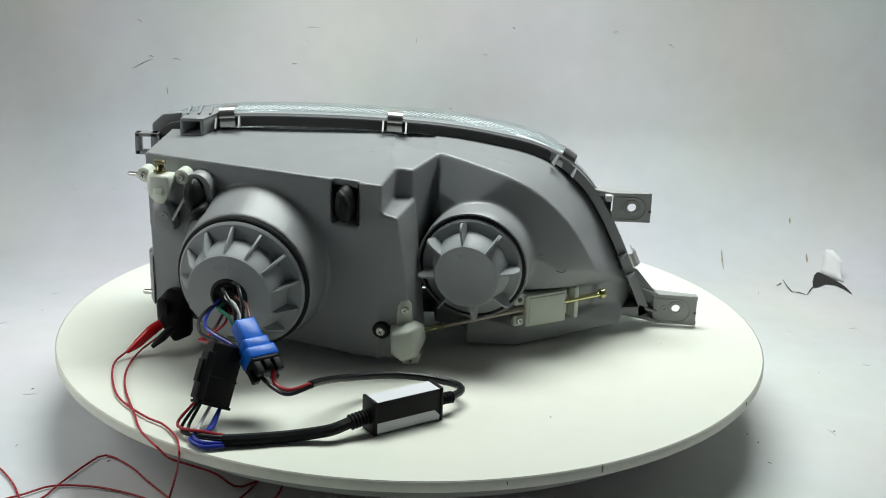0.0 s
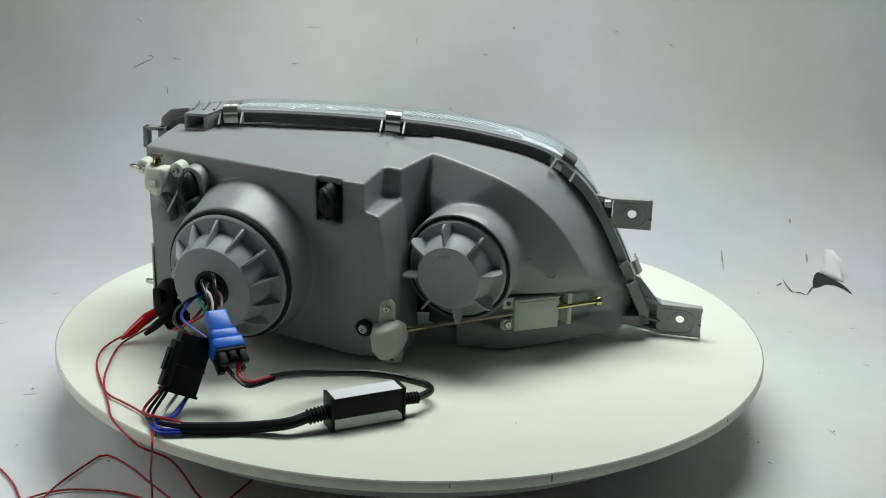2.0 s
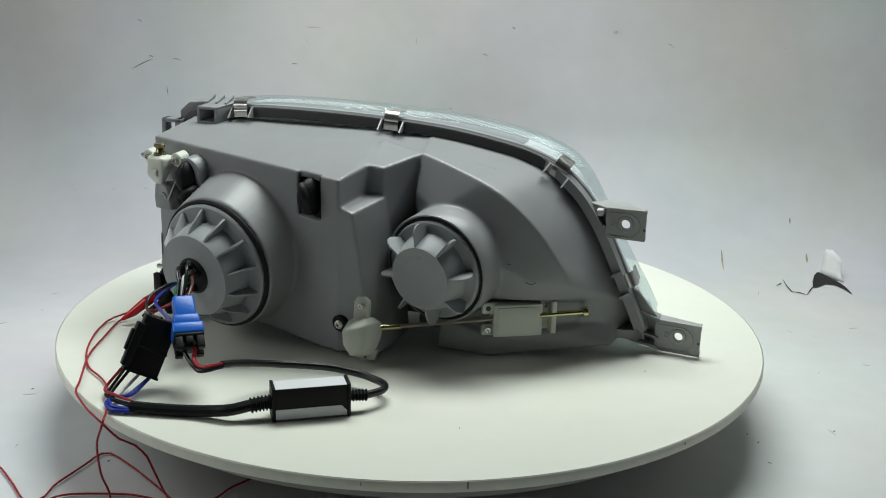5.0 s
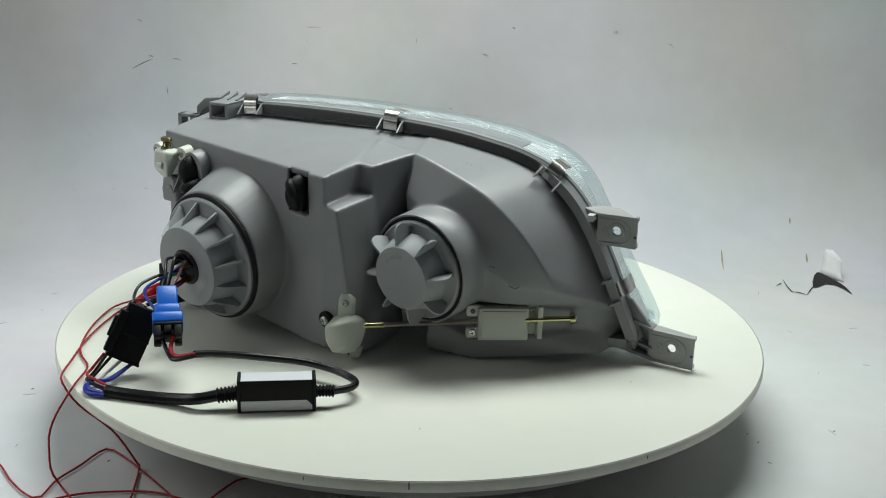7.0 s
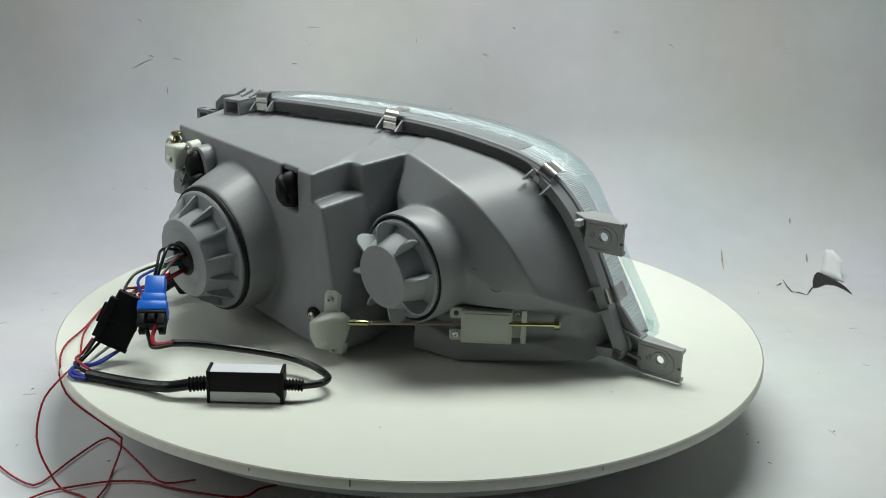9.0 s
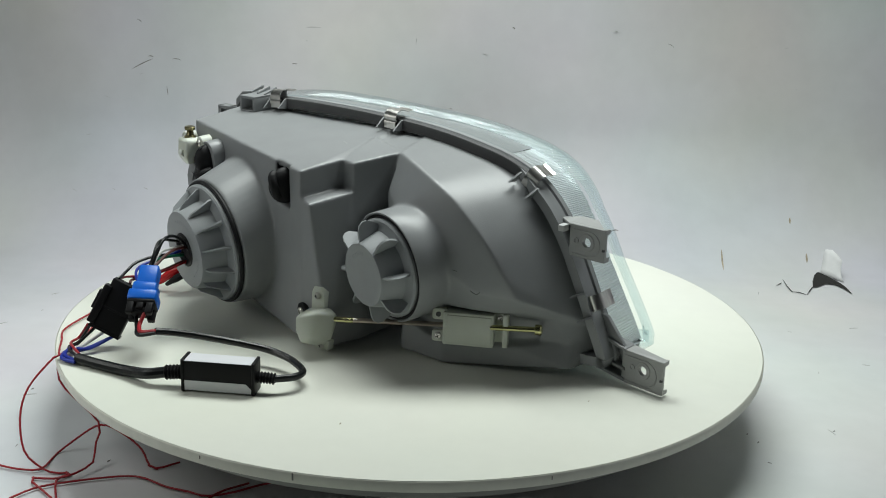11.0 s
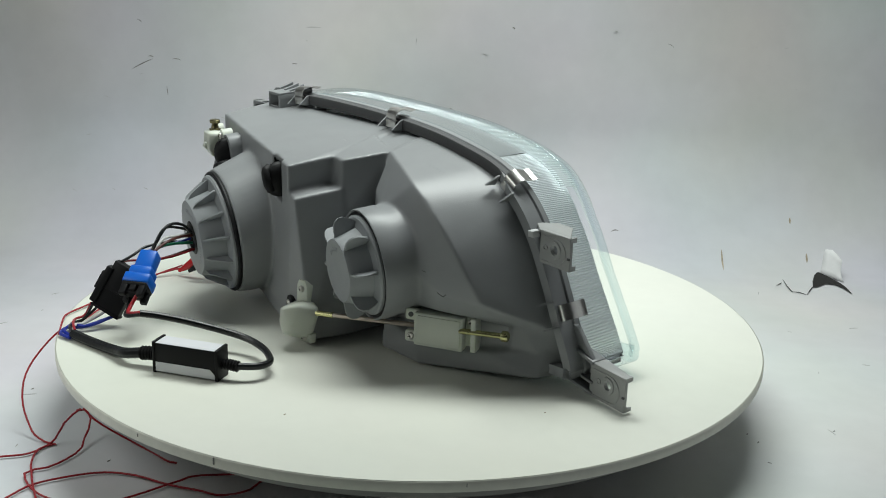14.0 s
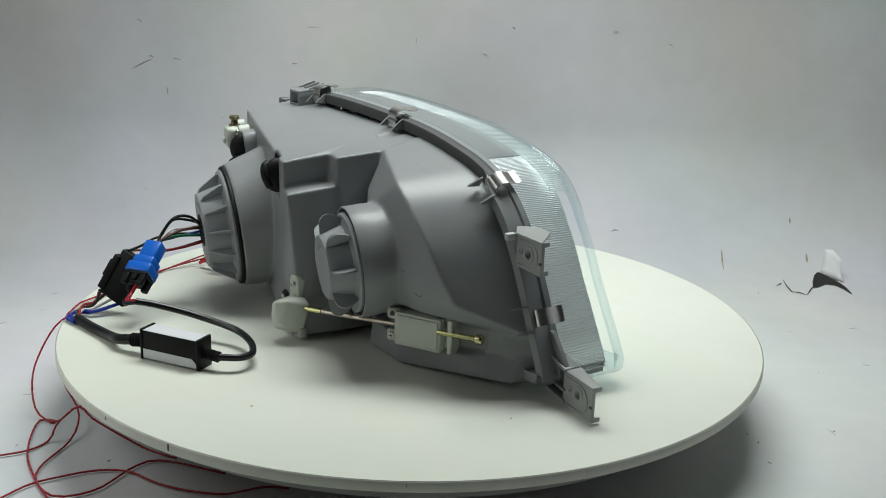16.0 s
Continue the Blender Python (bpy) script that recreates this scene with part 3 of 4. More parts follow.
def plate_with_hole(name, p0, p1, z0, z1, thick, hole, mat, parent, label):
    """An upright plate from p0 to p1 (plan) with a round hole at hole (along, height)."""
    a, b = Vector((p0[0], p0[1], 0)), Vector((p1[0], p1[1], 0))
    d = (b - a).normalized()
    n = Vector((d.y, -d.x, 0))
    length, seg = (b - a).length, 32
    hx, hz, hr = hole
    bm = bmesh.new()
    sides = []
    for off in (0.0, thick):
        inner, outer = [], []
        for k in range(seg):
            c, s = math.cos(math.tau * (k + 0.5) / seg), math.sin(math.tau * (k + 0.5) / seg)
            inner.append(bm.verts.new((a + d * (hx + hr * c) - n * off + Vector((0, 0, hz + hr * s))) * MM))
            reach = min(((length - hx) / c if c > 0 else -hx / c) if abs(c) > 1e-6 else 1e9, ((z1 - hz) / s if s > 0 else (z0 - hz) / s) if abs(s) > 1e-6 else 1e9)
            outer.append(bm.verts.new((a + d * (hx + reach * c) - n * off + Vector((0, 0, hz + reach * s))) * MM))
        sides.append((inner, outer))
    for k in range(seg):
        j = (k + 1) % seg
        for inner, outer in sides:
            bm.faces.new((inner[k], inner[j], outer[j], outer[k]))
        bm.faces.new((sides[0][0][k], sides[0][0][j], sides[1][0][j], sides[1][0][k]))
        bm.faces.new((sides[0][1][k], sides[0][1][j], sides[1][1][j], sides[1][1][k]))
    ob = part(name, bm, mat, parent, label)
    # raised rim round the hole
    q = (a + d * hx + Vector((0, 0, hz)) + n * 0.2) * MM
    bm = bmesh.new()
    m = at(q, n)
    lathe(bm, m, [((hr + 0.1) * MM, -1 * MM), ((hr + 0.1) * MM, 0.5 * MM), ((hr + 2.6) * MM, 0.5 * MM), ((hr + 3.2) * MM, -0.3 * MM)], 32, closed=False)
    part("hole_rim", bm, mat, ob)
    # raised outline with a round outer end, small ring boss and edge notch
    top, bottom, mid = z1 - 4.0, z0 + 2.0, (z0 + z1) / 2 - 1
    rise = (top - bottom) / 2
    path = [(2.5, top), (hx * 0.6, top), (hx + 2, top)] + [(hx + 2 + rise * math.sin(radians(k)), mid + rise * math.cos(radians(k))) for k in range(15, 166, 15)] + [(hx + 2, bottom), (hx * 0.6, bottom), (2.5, bottom)]
    line = [(a + d * u + n * 0.1 + Vector((0, 0, v))) * MM for u, v in path]
    part("raised_outline", tube(bmesh.new(), line, 0.55 * MM, 6), mat, ob)
    q = (a + d * (hx - 10) + Vector((0, 0, hz)) + n * 0.2) * MM
    bm = bmesh.new()
    lathe(bm, at(q, n), [(1.6 * MM, -0.5 * MM), (1.6 * MM, 0.4 * MM), (2.3 * MM, 0.4 * MM), (2.3 * MM, -0.5 * MM)], 20, closed=False)
    part("ring_boss", bm, mat, ob)
    # small dark box, its colour standing for shade in an edge notch
    bm = bmesh.new()
    box(bm, Matrix.Translation((a + d * (length - 0.9) + n * 0.2 + Vector((0, 0, hz - 3))) * MM), 2.0 * MM, 1.2 * MM, 1.6 * MM)
    part("edge_notch", bm, SHADE_AND_SCRATCH, ob)
    return ob


def near_outline(x, z):
    loop = outline(0, 8)
    k = min(range(len(loop)), key=lambda j: (loop[j] - Vector((x, 0, z))).length)
    t = (loop[(k + 1) % len(loop)] - loop[k - 1]).normalized()
    n = Vector((-t.z, 0, t.x))
    if n.dot(Vector((loop[k].x, 0, loop[k].z - 90))) < 0:
        n = -n
    return loop[k], t, n


def spring_clip(x, z, gussets=True):
    q, t, n = near_outline(x, z)
    prof = [(-13, -9), (-13.4, -3), (-11.5, -2.4), (-13.2, -1), (-12.6, 3.0), (-9, 5.8), (-4, 6.0), (0, 4.8), (4, 4.2), (8, 5.2)]
    line = spline([Vector((0, y, o)) for y, o in prof], 4)
    bm = bmesh.new()
    rows = []
    for k, p in enumerate(line):
        a = (line[min(k + 1, len(line) - 1)] - line[max(k - 1, 0)]).normalized()
        out = Vector((0, -a.z, a.y))
        for off in (0.0, 0.7):
            w = p + out * off
            rows.append([bm.verts.new((q + n * w.z + Vector((0, w.y, 0)) + t * (s * 6.2)) * MM) for s in (-1, 1)])
    for k in range(0, len(rows) - 2, 2):
        a, b, c, d = rows[k], rows[k + 1], rows[k + 2], rows[k + 3]
        for f in ((a[0], a[1], c[1], c[0]), (b[0], b[1], d[1], d[0]), (a[0], b[0], d[0], c[0]), (a[1], b[1], d[1], c[1])):
            bm.faces.new(f)
    for a, b in ((rows[0], rows[1]), (rows[-2], rows[-1])):
        bm.faces.new((a[0], a[1], b[1], b[0]))
    clip = part("spring_clip", bm, STEEL, lamp, "bright bent steel spring clip")
    # pocket behind the clip and small gussets on both sides
    for s in (-1, 1):
        if gussets:
            bm = bmesh.new()
            pts = []
            for w in (-0.7, 0.7):
                c = q + t * (s * 9.5 + w) + Vector((0, -7 if x > 110 else 0, 0))
                pts += [c + n * -1.0 + Vector((0, -9, 0)), c + n * -10 + Vector((0, -9, 0)), c + n * -9 + Vector((0, -20, 0)), c + n * -1.5 + Vector((0, -11, 0))]
            hull(bm, [p * MM for p in pts])
            part("gusset", bm, GREY, lamp)
    return clip


def build_fittings():
    # dark band along the flange, coloured for the shade in its groove
    bm = bmesh.new()
    lo, hi, lip = outline(-9.4), outline(-2.4), outline(-1.1)
    band(bm, [shifted(lo, -8.6), shifted(lo, -9.5), shifted(hi, -9.5), shifted(lip, -8.8), shifted(lip, -3.4)])
    bmesh.ops.delete(bm, geom=[v for v in bm.verts if v.co.x > 0.126], context="VERTS")
    part("sealant", bm, SHADE_AND_SCRATCH, lamp, "dark grey band painted as shade in the lens joint groove")
    for x, z in ((-160, 178), (-18, 178), (125, 149), (187, 60)):
        spring_clip(x, z)
    # upper outer bracket
    plate = plate_with_hole("upper_bracket", (166, -18.5), (198, -21), 97.5, 122.5, 2.6, (16, 110, 3.7), ZINC, lamp, "grey flat mounting bracket with a round hole")
    solid("shelf", [(x, y, z) for x, y in ((152, -8), (166, -19.5), (197.5, -20.6), (178, 3), (162, 5)) for z in (120.6, 122.4)], ZINC, plate, "", 0.4)
    solid("hook", [(159, -25, 116), (164, -25, 116), (164, -25, 121), (159, -25, 121), (159, -17, 116), (164, -17, 116), (164, -17, 121), (159, -17, 121)], LABELGREY, plate, "pale moulded hook", 0.6)
    solid("arm", [(148, -2, 122), (165, -17, 122), (165, -19, 118), (146, -4, 117), (150, 4, 122), (165, -10, 122)], GREY, plate, "", 0.5)
    solid("arm", [(156, -3, 106), (166, -16, 106), (166, -19, 102), (155, -6, 102), (158, 4, 106), (166, -8, 102)], GREY, plate, "", 0.5)
    solid("arm", [(158, 0, 120), (166, -14, 120), (166, -10, 102), (160, 3, 102), (164, 4, 111)], GREY, plate, "", 0.5)
    solid("lip", [(196, -20.5, 122.5), (198, -20.5, 122.5), (196, -20.5, 119), (198, -20.5, 119), (198, -14, 122.5), (196, -14, 122.5), (198, -14, 119)], ZINC, plate)
    solid("lip", [(196, -20.5, 97.5), (198, -20.5, 97.5), (196, -20.5, 101), (198, -20.5, 101), (198, -14, 97.5), (196, -14, 97.5), (198, -14, 101)], ZINC, plate)
    # lower outer bracket with its swept arm
    plate = plate_with_hole("lower_bracket", (211, -4), (248, -9), 2.0, 28.5, 2.6, (19.5, 16.5, 3.6), ZINC, lamp, "grey flat mounting bracket resting above the table")
    solid("shelf", [(x, y, z + 0.5 * (x < 212)) for x, y in ((210, -4.5), (248, -9.2), (248, -2), (216, 9), (206, 8)) for z in (26.6, 28.4)], ZINC, plate, "", 0.4)
    for z0, z1, y in ((27, 29.5, 0), (12, 14, -2), (3.0, 5.5, 0)):
        solid("arm", [(186, -6, z0 + (10 if z0 > 20 else 6)), (186, 6, z0 + (10 if z0 > 20 else 6)), (214, -6, z0), (214, 8, z0), (186, -6, z1 + (9 if z0 > 20 else 6)), (214, -6, z1), (214, 8, z1), (186, 6, z1 + (9 if z0 > 20 else 6))], GREY, plate, "", 0.4)
    solid("arm", [(187, 3, 38), (214, 1, 29), (214, 3, 4), (188, 5, 11), (187, 6, 38), (214, 4, 29), (214, 6, 4), (188, 8, 11)], GREY, plate, "", 0.4)
    solid("sweep", [(190, -3, 52), (195, -3, 50), (201, -3, 38), (212, -4, 30), (212, -4, 27), (190, -3, 34), (190, 1, 52), (195, 1, 50), (201, 1, 38), (212, 0, 30), (212, 0, 27), (190, 1, 34)], GREY, plate, "", 0.4)
    solid("lip", [(246.5, -9, 28.5), (248.5, -9, 28.5), (246.5, -9, 24.5), (248.5, -9, 24.5), (248.5, -1, 28.5), (246.5, -1, 28.5), (248.5, -1, 25.5)], ZINC, plate)
    solid("lip", [(246.5, -9, 2), (248.5, -9, 2), (246.5, -9, 6), (248.5, -9, 6), (248.5, -1, 2), (246.5, -1, 2), (248.5, -1, 5)], ZINC, plate)
    # open box bracket on top
    def skew(x, y, z):
        s = (y + 23) / 26
        return V(x + 16 * s, y, z + 5 * s)
    top = None
    for x0, x1, z0, z1 in ((-194, -175, 174, 176.5), (-194, -191.5, 163, 175), (-177.5, -175, 163, 175), (-194, -175, 162, 164)):
        bm = hull(bmesh.new(), [skew(x, y, z) for x in (x0, x1) for y in (-23, 3) for z in (z0, z1)])
        ob = part("top_bracket" if top is None else "bracket_wall", bm, GREY, top or lamp, "" if top else "open box-shaped moulded bracket", smooth=False, bevel=0.5 * MM)
        top = top or ob
    # dark wall: shade inside the hollow bracket, put into its colour
    part("bracket_wall", hull(bmesh.new(), [skew(x, y, z) for x in (-194, -175) for y in (-8, -6) for z in (162, 176)]), SHADE_AND_SCRATCH, top, smooth=False)
    for k in range(3):
        solid("rib", [(-190 + 9 * k + d, y, z) for d in (0, 2.0) for y, z in ((-14, 178), (1, 181), (-14, 179.5), (1, 184))], GREY, top)
    # rounded inner end of the flange
    solid("flange_end", [(-221, -4, 150), (-221, -4, 168), (-212, -4, 176), (-196, -4, 178), (-196, -4, 166), (-214, -4, 160), (-221, 4, 150), (-221, 4, 168), (-212, 4, 176), (-196, 4, 178), (-214, 4, 150)], GREY, lamp, "", 1.0)
    # ring bracket on the inner side
    ring = None
    for x0, x1, z0, z1 in ((-233, -214, 159, 162), (-233, -214, 144, 147), (-233, -229, 144, 162), (-220, -214, 144, 162)):
        ob = solid("ring_bracket" if ring is None else "bracket_wall", [(x, y, z) for x in (x0, x1) for y in (-16, -6) for z in (z0, z1)], GREY, ring or lamp, "" if ring else "square moulded loop bracket", 0.5)
        ring = ring or ob
    # aiming screw tower
    tower = solid("aim_adjuster", [(-210, -68, 142), (-187, -74, 143), (-210, -76, 140), (-187, -83, 141), (-206, -87, 143), (-191, -90, 143), (-207, -87, 128), (-190, -91, 128), (-205, -84, 124), (-193, -87, 124), (-201, -82, 119), (-196, -83, 119), (-200, -70, 119), (-207, -64, 138), (-189, -70, 138), (-203, -80, 144.5), (-194, -82, 144.5)], NYLON, lamp, "white nylon aiming adjuster", 2.4)
    solid("thumb_pad", [(-203, -88, 127), (-195, -90, 127), (-202, -89.5, 134), (-195, -91.5, 134), (-202, -91, 130), (-195, -92.6, 130), (-203, -84, 127), (-195, -84, 134)], NYLON, tower, "", 1.0)
    for p in ((-213, -73, 140), (-182, -82, 141)):
        turned("ear", p, N1, [(6, -10), (6, -0.6), (5.4, 0)], NYLON, tower)
        screw((p[0] - 0.3, p[1] - 0.9, p[2]), N1, tower, 3.0)
    turned("adjuster_screw", (-198.5, -79, 144), (0, 0, 1), [(5.2, -2), (5.2, 1.4), (3.6, 1.8), (3.0, 5), (2.6, 5.4), (4.6, 6.6), (4.8, 8.8), (4.2, 9.6), (0, 9.0)], BRONZE, tower, "yellow zinc adjuster screw head")
    turned("stud", (-212, -62, 137), (-0.95, 0.3, 0.0), [(2.4, 0), (2.4, 10), (1.9, 10.5), (1.9, 17), (1.2, 18)], STEEL, lamp, "threaded metal stud")
    turned("stud", (-209, -52, 36), (-0.98, 0.15, 0.0), [(3.2, -4), (3.2, 2), (2.2, 2.4), (2.2, 13), (1.5, 14)], STEEL, lamp, "threaded metal stud")
    solid("side_tab", [(-217, -32, 66), (-222, -30, 66), (-222, -30, 52), (-217, -32, 52), (-217, -22, 66), (-222, -22, 66), (-222, -22, 52)], GREY, lamp, "", 0.8)
    solid("side_tab", [(-212, -60, 70), (-217, -50, 70), (-217, -50, 30), (-212, -60, 28), (-206, -40, 70), (-206, -40, 30)], GREY, lamp, "", 0.8)
    # ear block with a screw hole
    ear = solid("ear_block", [(-207, -74, 119), (-196, -77, 121), (-187, -72, 112), (-187, -75, 97), (-207, -70, 97), (-206, -78, 108), (-188, -82, 98), (-205, -78, 98), (-196, -60, 118), (-200, -60, 97), (-188, -60, 97)], GREY, lamp, "", 1.0)
    turned("screw_hole", (-197.5, -78, 108), N1, [(4.0, -3), (4.0, 1.2), (2.2, 1.2), (2.2, -1), (0, -1)], CAPGREY, ear)
    # dark disc that puts the shade down the hole into colour
    turned("hole_floor", (-197.5, -78.2, 108), N1, [(2.15, -2), (2.15, 0.5), (0, 0.5)], GAP_SHADE_LINING, ear)
    # rubber elbow in its arched hood
    hood = bmesh.new()
    m = at(V(-168, -75, 130), N1)
    pts = []
    for h in (-14, 8):
        for k in range(13):
            a = math.pi * k / 12
            pts.append(m @ Vector((11.5 * math.cos(a) * MM, (4 + 11.5 * math.sin(a)) * MM, h * MM)))
        pts += [m @ Vector((s * 11.5 * MM, -14 * MM, h * MM)) for s in (-1, 1)]
    hull(hood, pts)
    hood_ob = part("vent_hood", hood, GREY, lamp, "", smooth=False, bevel=1.0 * MM)
    bm = bmesh.new()
    bmesh.ops.create_uvsphere(bm, u_segments=24, v_segments=14, radius=1.0, matrix=at(V(-171, -82.5, 127.5), N1) @ Matrix.Diagonal((0.0080, 0.0145, 0.0125, 1)))
    elbow = part("vent_elbow", bm, RUBBER, hood_ob, "black rubber breather elbow")
    bm = bmesh.new()
    tube(bm, spline([V(-163, -86, 120), V(-165, -93, 118), V(-170, -94, 115), V(-171, -88, 112)], 6), 3.8 * MM, 12)
    part("spout", bm, RUBBER, elbow)
    solid("strut", [(-172, -90, 140), (-170, -92, 141), (-190, -85, 108), (-188, -87, 107), (-172, -80, 140), (-190, -76, 108)], GREY, lamp)
    # recessed slot with a second elbow
    solid("slot_recess", [(-65, -91.5, 147), (-42, -98, 145.5), (-42, -98, 111), (-65, -91.5, 111), (-65, -86, 147), (-42, -92, 145.5), (-42, -92, 111), (-65, -86, 111)], GAP_SHADE_LINING, lamp, "dark floor of a slot in the housing")
    for x0, x1, y0 in ((-64.2, -63.0, -101.0), (-44.2, -43.0, -106.5)):
        solid("slot_cheek", [(x, y, z) for x in (x0, x1) for y in (y0, y0 + 12) for z in (112, 145)], RUBBER, lamp, "black rubber lining of the slot")
    bm = bmesh.new()
    bmesh.ops.create_uvsphere(bm, u_segments=24, v_segments=14, radius=1.0, matrix=at(V(-53, -103, 128.5), N1) @ Matrix.Diagonal((0.0078, 0.0150, 0.0145, 1)))
    elbow = part("vent_elbow", bm, RUBBER, lamp, "black rubber breather elbow in a slot")
    bm = bmesh.new()
    tube(bm, spline([V(-57, -111, 138), V(-55, -115, 136), V(-52, -116, 129), V(-52, -112, 120)], 6), 3.6 * MM, 12)
    part("spout", bm, RUBBER, elbow)
    # levelling motor, its rod and ball joint
    d = Vector((38, 20.5, 0)).normalized()
    n = Vector((d.y, -d.x, 0))
    a = Vector((91.5, -76, 0))

    def mot(s, off, z):
        p = a + d * s - n * off
        return (p.x, p.y, z)
    motor = solid("levelling_motor", [mot(s, o, z) for s in (0, 40) for o in (0.0, 16) for z in (21.5, 48)], NYLON, lamp, "white nylon levelling motor with screws", 1.2)
    solid("motor_lid", [mot(s, o, z) for s in (3, 38) for o in (-0.9, 2) for z in (24, 46)], NYLON, motor, "", 0.5)
    for z in (26.5, 44.5):
        solid("motor_ear", [mot(s, o, z + h) for s in (-9, 3) for o in (4, 8) for h in (-4.6, 4.6)], NYLON, motor, "", 1.6)
    p = mot(-4, 3.4, 26.8)
    screw(p, n, motor, 3.0)
    # dark disc painted for the shade down the ear hole
    turned("ear_hole", mot(-4, 3.6, 44.5), n, [(2.0, -2), (2.0, 0.3), (0, 0.3)], SHADE_AND_SCRATCH, motor)
    solid("guide_plate", [mot(s, o, z) for s in (47, 51) for o in (-1.5, 16) for z in (23, 50)], NYLON, motor, "", 0.8)
    solid("guide_bridge", [mot(s, o, z) for s in (40, 48) for o in (8, 16) for z in (24, 48)], NYLON, motor, "", 0.6)
    screw(mot(44, 7.6, 44), n, motor, 2.4)
    rod = cable("push_rod", [(8, -110, 30), (45, -92.5, 32.7), (90, -72, 36), (118, -60, 38)], 1.9, ROD, motor, "dull metal push rod")
    cable("rod_sleeve", [(5, -111, 29.8), (14, -107, 30.5), (23, -103, 31.1)], 2.3, BRASS, rod, "yellow zinc sleeve")
    cable("rod_sleeve", [(124, -57.5, 38.4), (140, -50.5, 39.6), (157, -43, 40.8)], 2.2, BRASS, rod, "yellow zinc threaded end")
    turned("rod_head", (156, -43.4, 40.7), (0.91, 0.41, 0.07), [(4.0, 0), (4.2, 1), (4.2, 4), (3.2, 5)], BRASS, rod)
    joint = solid("ball_joint", [(-18, -110, 34), (2, -106, 37), (10, -106, 33), (11, -113, 24), (-17, -118, 13), (-17, -128, 31), (-4, -131, 36), (4, -124, 38), (2, -130, 17), (-8, -132, 12), (-6, -116, 5), (4, -110, 7), (-15, -130, 20), (-8, -108, 38)], NYLON, lamp, "white nylon ball joint housing", 6.5)
    joint.modifiers["edge"].segments = 4
    solid("joint_ear", [(-13, -108, 32), (0, -105, 32), (-13, -114, 32), (0, -112, 32), (-12, -108, 50), (-9.5, -108, 55), (-3.5, -106, 55), (-1, -105, 50), (-12, -114, 50), (-9.5, -114, 55), (-3.5, -112.5, 55), (-1, -112, 50)], NYLON, joint, "", 0.8)
    screw((-6.4, -113.8, 47.5), N1, joint, 2.8)
    solid("joint_ear", [(-8, -108, 3), (5, -107, 3), (-9, -110, 12), (7, -108, 12), (-7, -115, 3), (5, -113, 3), (-9, -116, 12), (7, -114, 12)], NYLON, joint, "", 0.8)
    screw((-1, -115.2, 7), N1, joint, 2.2)
    boss = turned("screw_boss", (-24.6, -111.4, 29.8), N1, [(7.2, -4), (7.0, 1.0), (6.0, 1.8), (0, 1.8)], RUBBER, lamp, "black washer under a cross-head screw")
    screw((-25.2, -113.6, 29.5), N1, boss, 3.6, LABELSTEEL)
    # dark lamp socket low on the inner side
    sock = solid("side_socket", [(-206, -80, 38), (-196, -84, 50), (-182, -82, 47), (-178, -86, 12), (-190, -92, 8), (-204, -86, 24), (-196, -66, 46), (-180, -66, 46), (-180, -66, 8), (-204, -66, 26), (-200, -96, 26), (-188, -98, 22)], BLACK, lamp, "black plastic side lamp socket", 1.5)
    solid("latch", [(-202, -92, 44), (-194, -94, 46), (-194, -94, 30), (-202, -92, 28), (-202, -86, 44), (-194, -86, 30)], BLACK, sock, "", 0.6)
    # fine scratch on the dome and raised marks near the peak
    skin = housing.evaluated_get(bpy.context.evaluated_depsgraph_get())

    def on_skin(x, y, z):
        hit, place, normal, face = skin.closest_point_on_mesh(V(x, y, z) - lamp.location)
        return place + lamp.location
    for line, r, mat in ((((115, -80, 68), (118, -80, 66), (122, -78, 66), (125, -78, 69)), 0.35, SHADE_AND_SCRATCH), (((100, -80, 84), (104, -80, 83.5)), 0.25, SHADE_AND_SCRATCH), (((-40, -50, 170), (-34, -52, 170)), 0.2, LABELGREY)):
        part("scratch", tube(bmesh.new(), spline([on_skin(*q) for q in line], 4), r * MM, 6), mat, housing, "fine scratch")
    for k in range(6):
        a, b = on_skin(60 + 4 * k, -40, 175 - 1.5 * k), on_skin(61.5 + 4 * k, -43, 173 - 1.5 * k)
        part("moulded_mark", tube(bmesh.new(), [a, (a + b) / 2, b], 0.22 * MM, 6), GREY, housing)
    # moulded marks on the caps
    for k in range(7):
        a2 = radians(60 + 9 * k)
        for mm, r, dep in ((M1, 24.0, 26.0), (M2, 17.0, 23.4)):
            bm = bmesh.new()
            box(bm, mm @ Matrix.Rotation(a2 + (0.0 if dep > 24 else 0.5), 4, "Z") @ Matrix.Translation((r * MM, 0, dep * MM)), 3.2 * MM, 1.3 * MM, 0.35 * MM)
            part("moulded_mark", bm, CAPGREY, cap_a if dep > 24 else cap_b)
    for k in range(7):
        bm = bmesh.new()
        box(bm, M1 @ Matrix.Rotation(radians(-60 + 9 * k), 4, "Z") @ Matrix.Translation((24.0 * MM, 0, 26.0 * MM)), 3.2 * MM, 1.3 * MM, 0.35 * MM)
        part("moulded_mark", bm, CAPGREY, cap_a)


# Dark grey for painted groove and hole shade, and for the scratches.
SHADE_AND_SCRATCH = material("groove_shade_and_scratch", (0.075, 0.076, 0.078), 0.6, bump=0.3, bump_scale=300)
LABELGREY = material("pale_grey_plastic", (0.55, 0.56, 0.56), 0.5)
LABELSTEEL = material("bright_screw_steel", (0.75, 0.74, 0.68), 0.3, metal=0.6)
build_fittings()

# ---- wiring harness on the table ----
harness = thing("adapter_harness", Vector((-0.06, -0.215, 0.0)), "black adapter harness with decoder box and blue connector on table", "wiring harness")


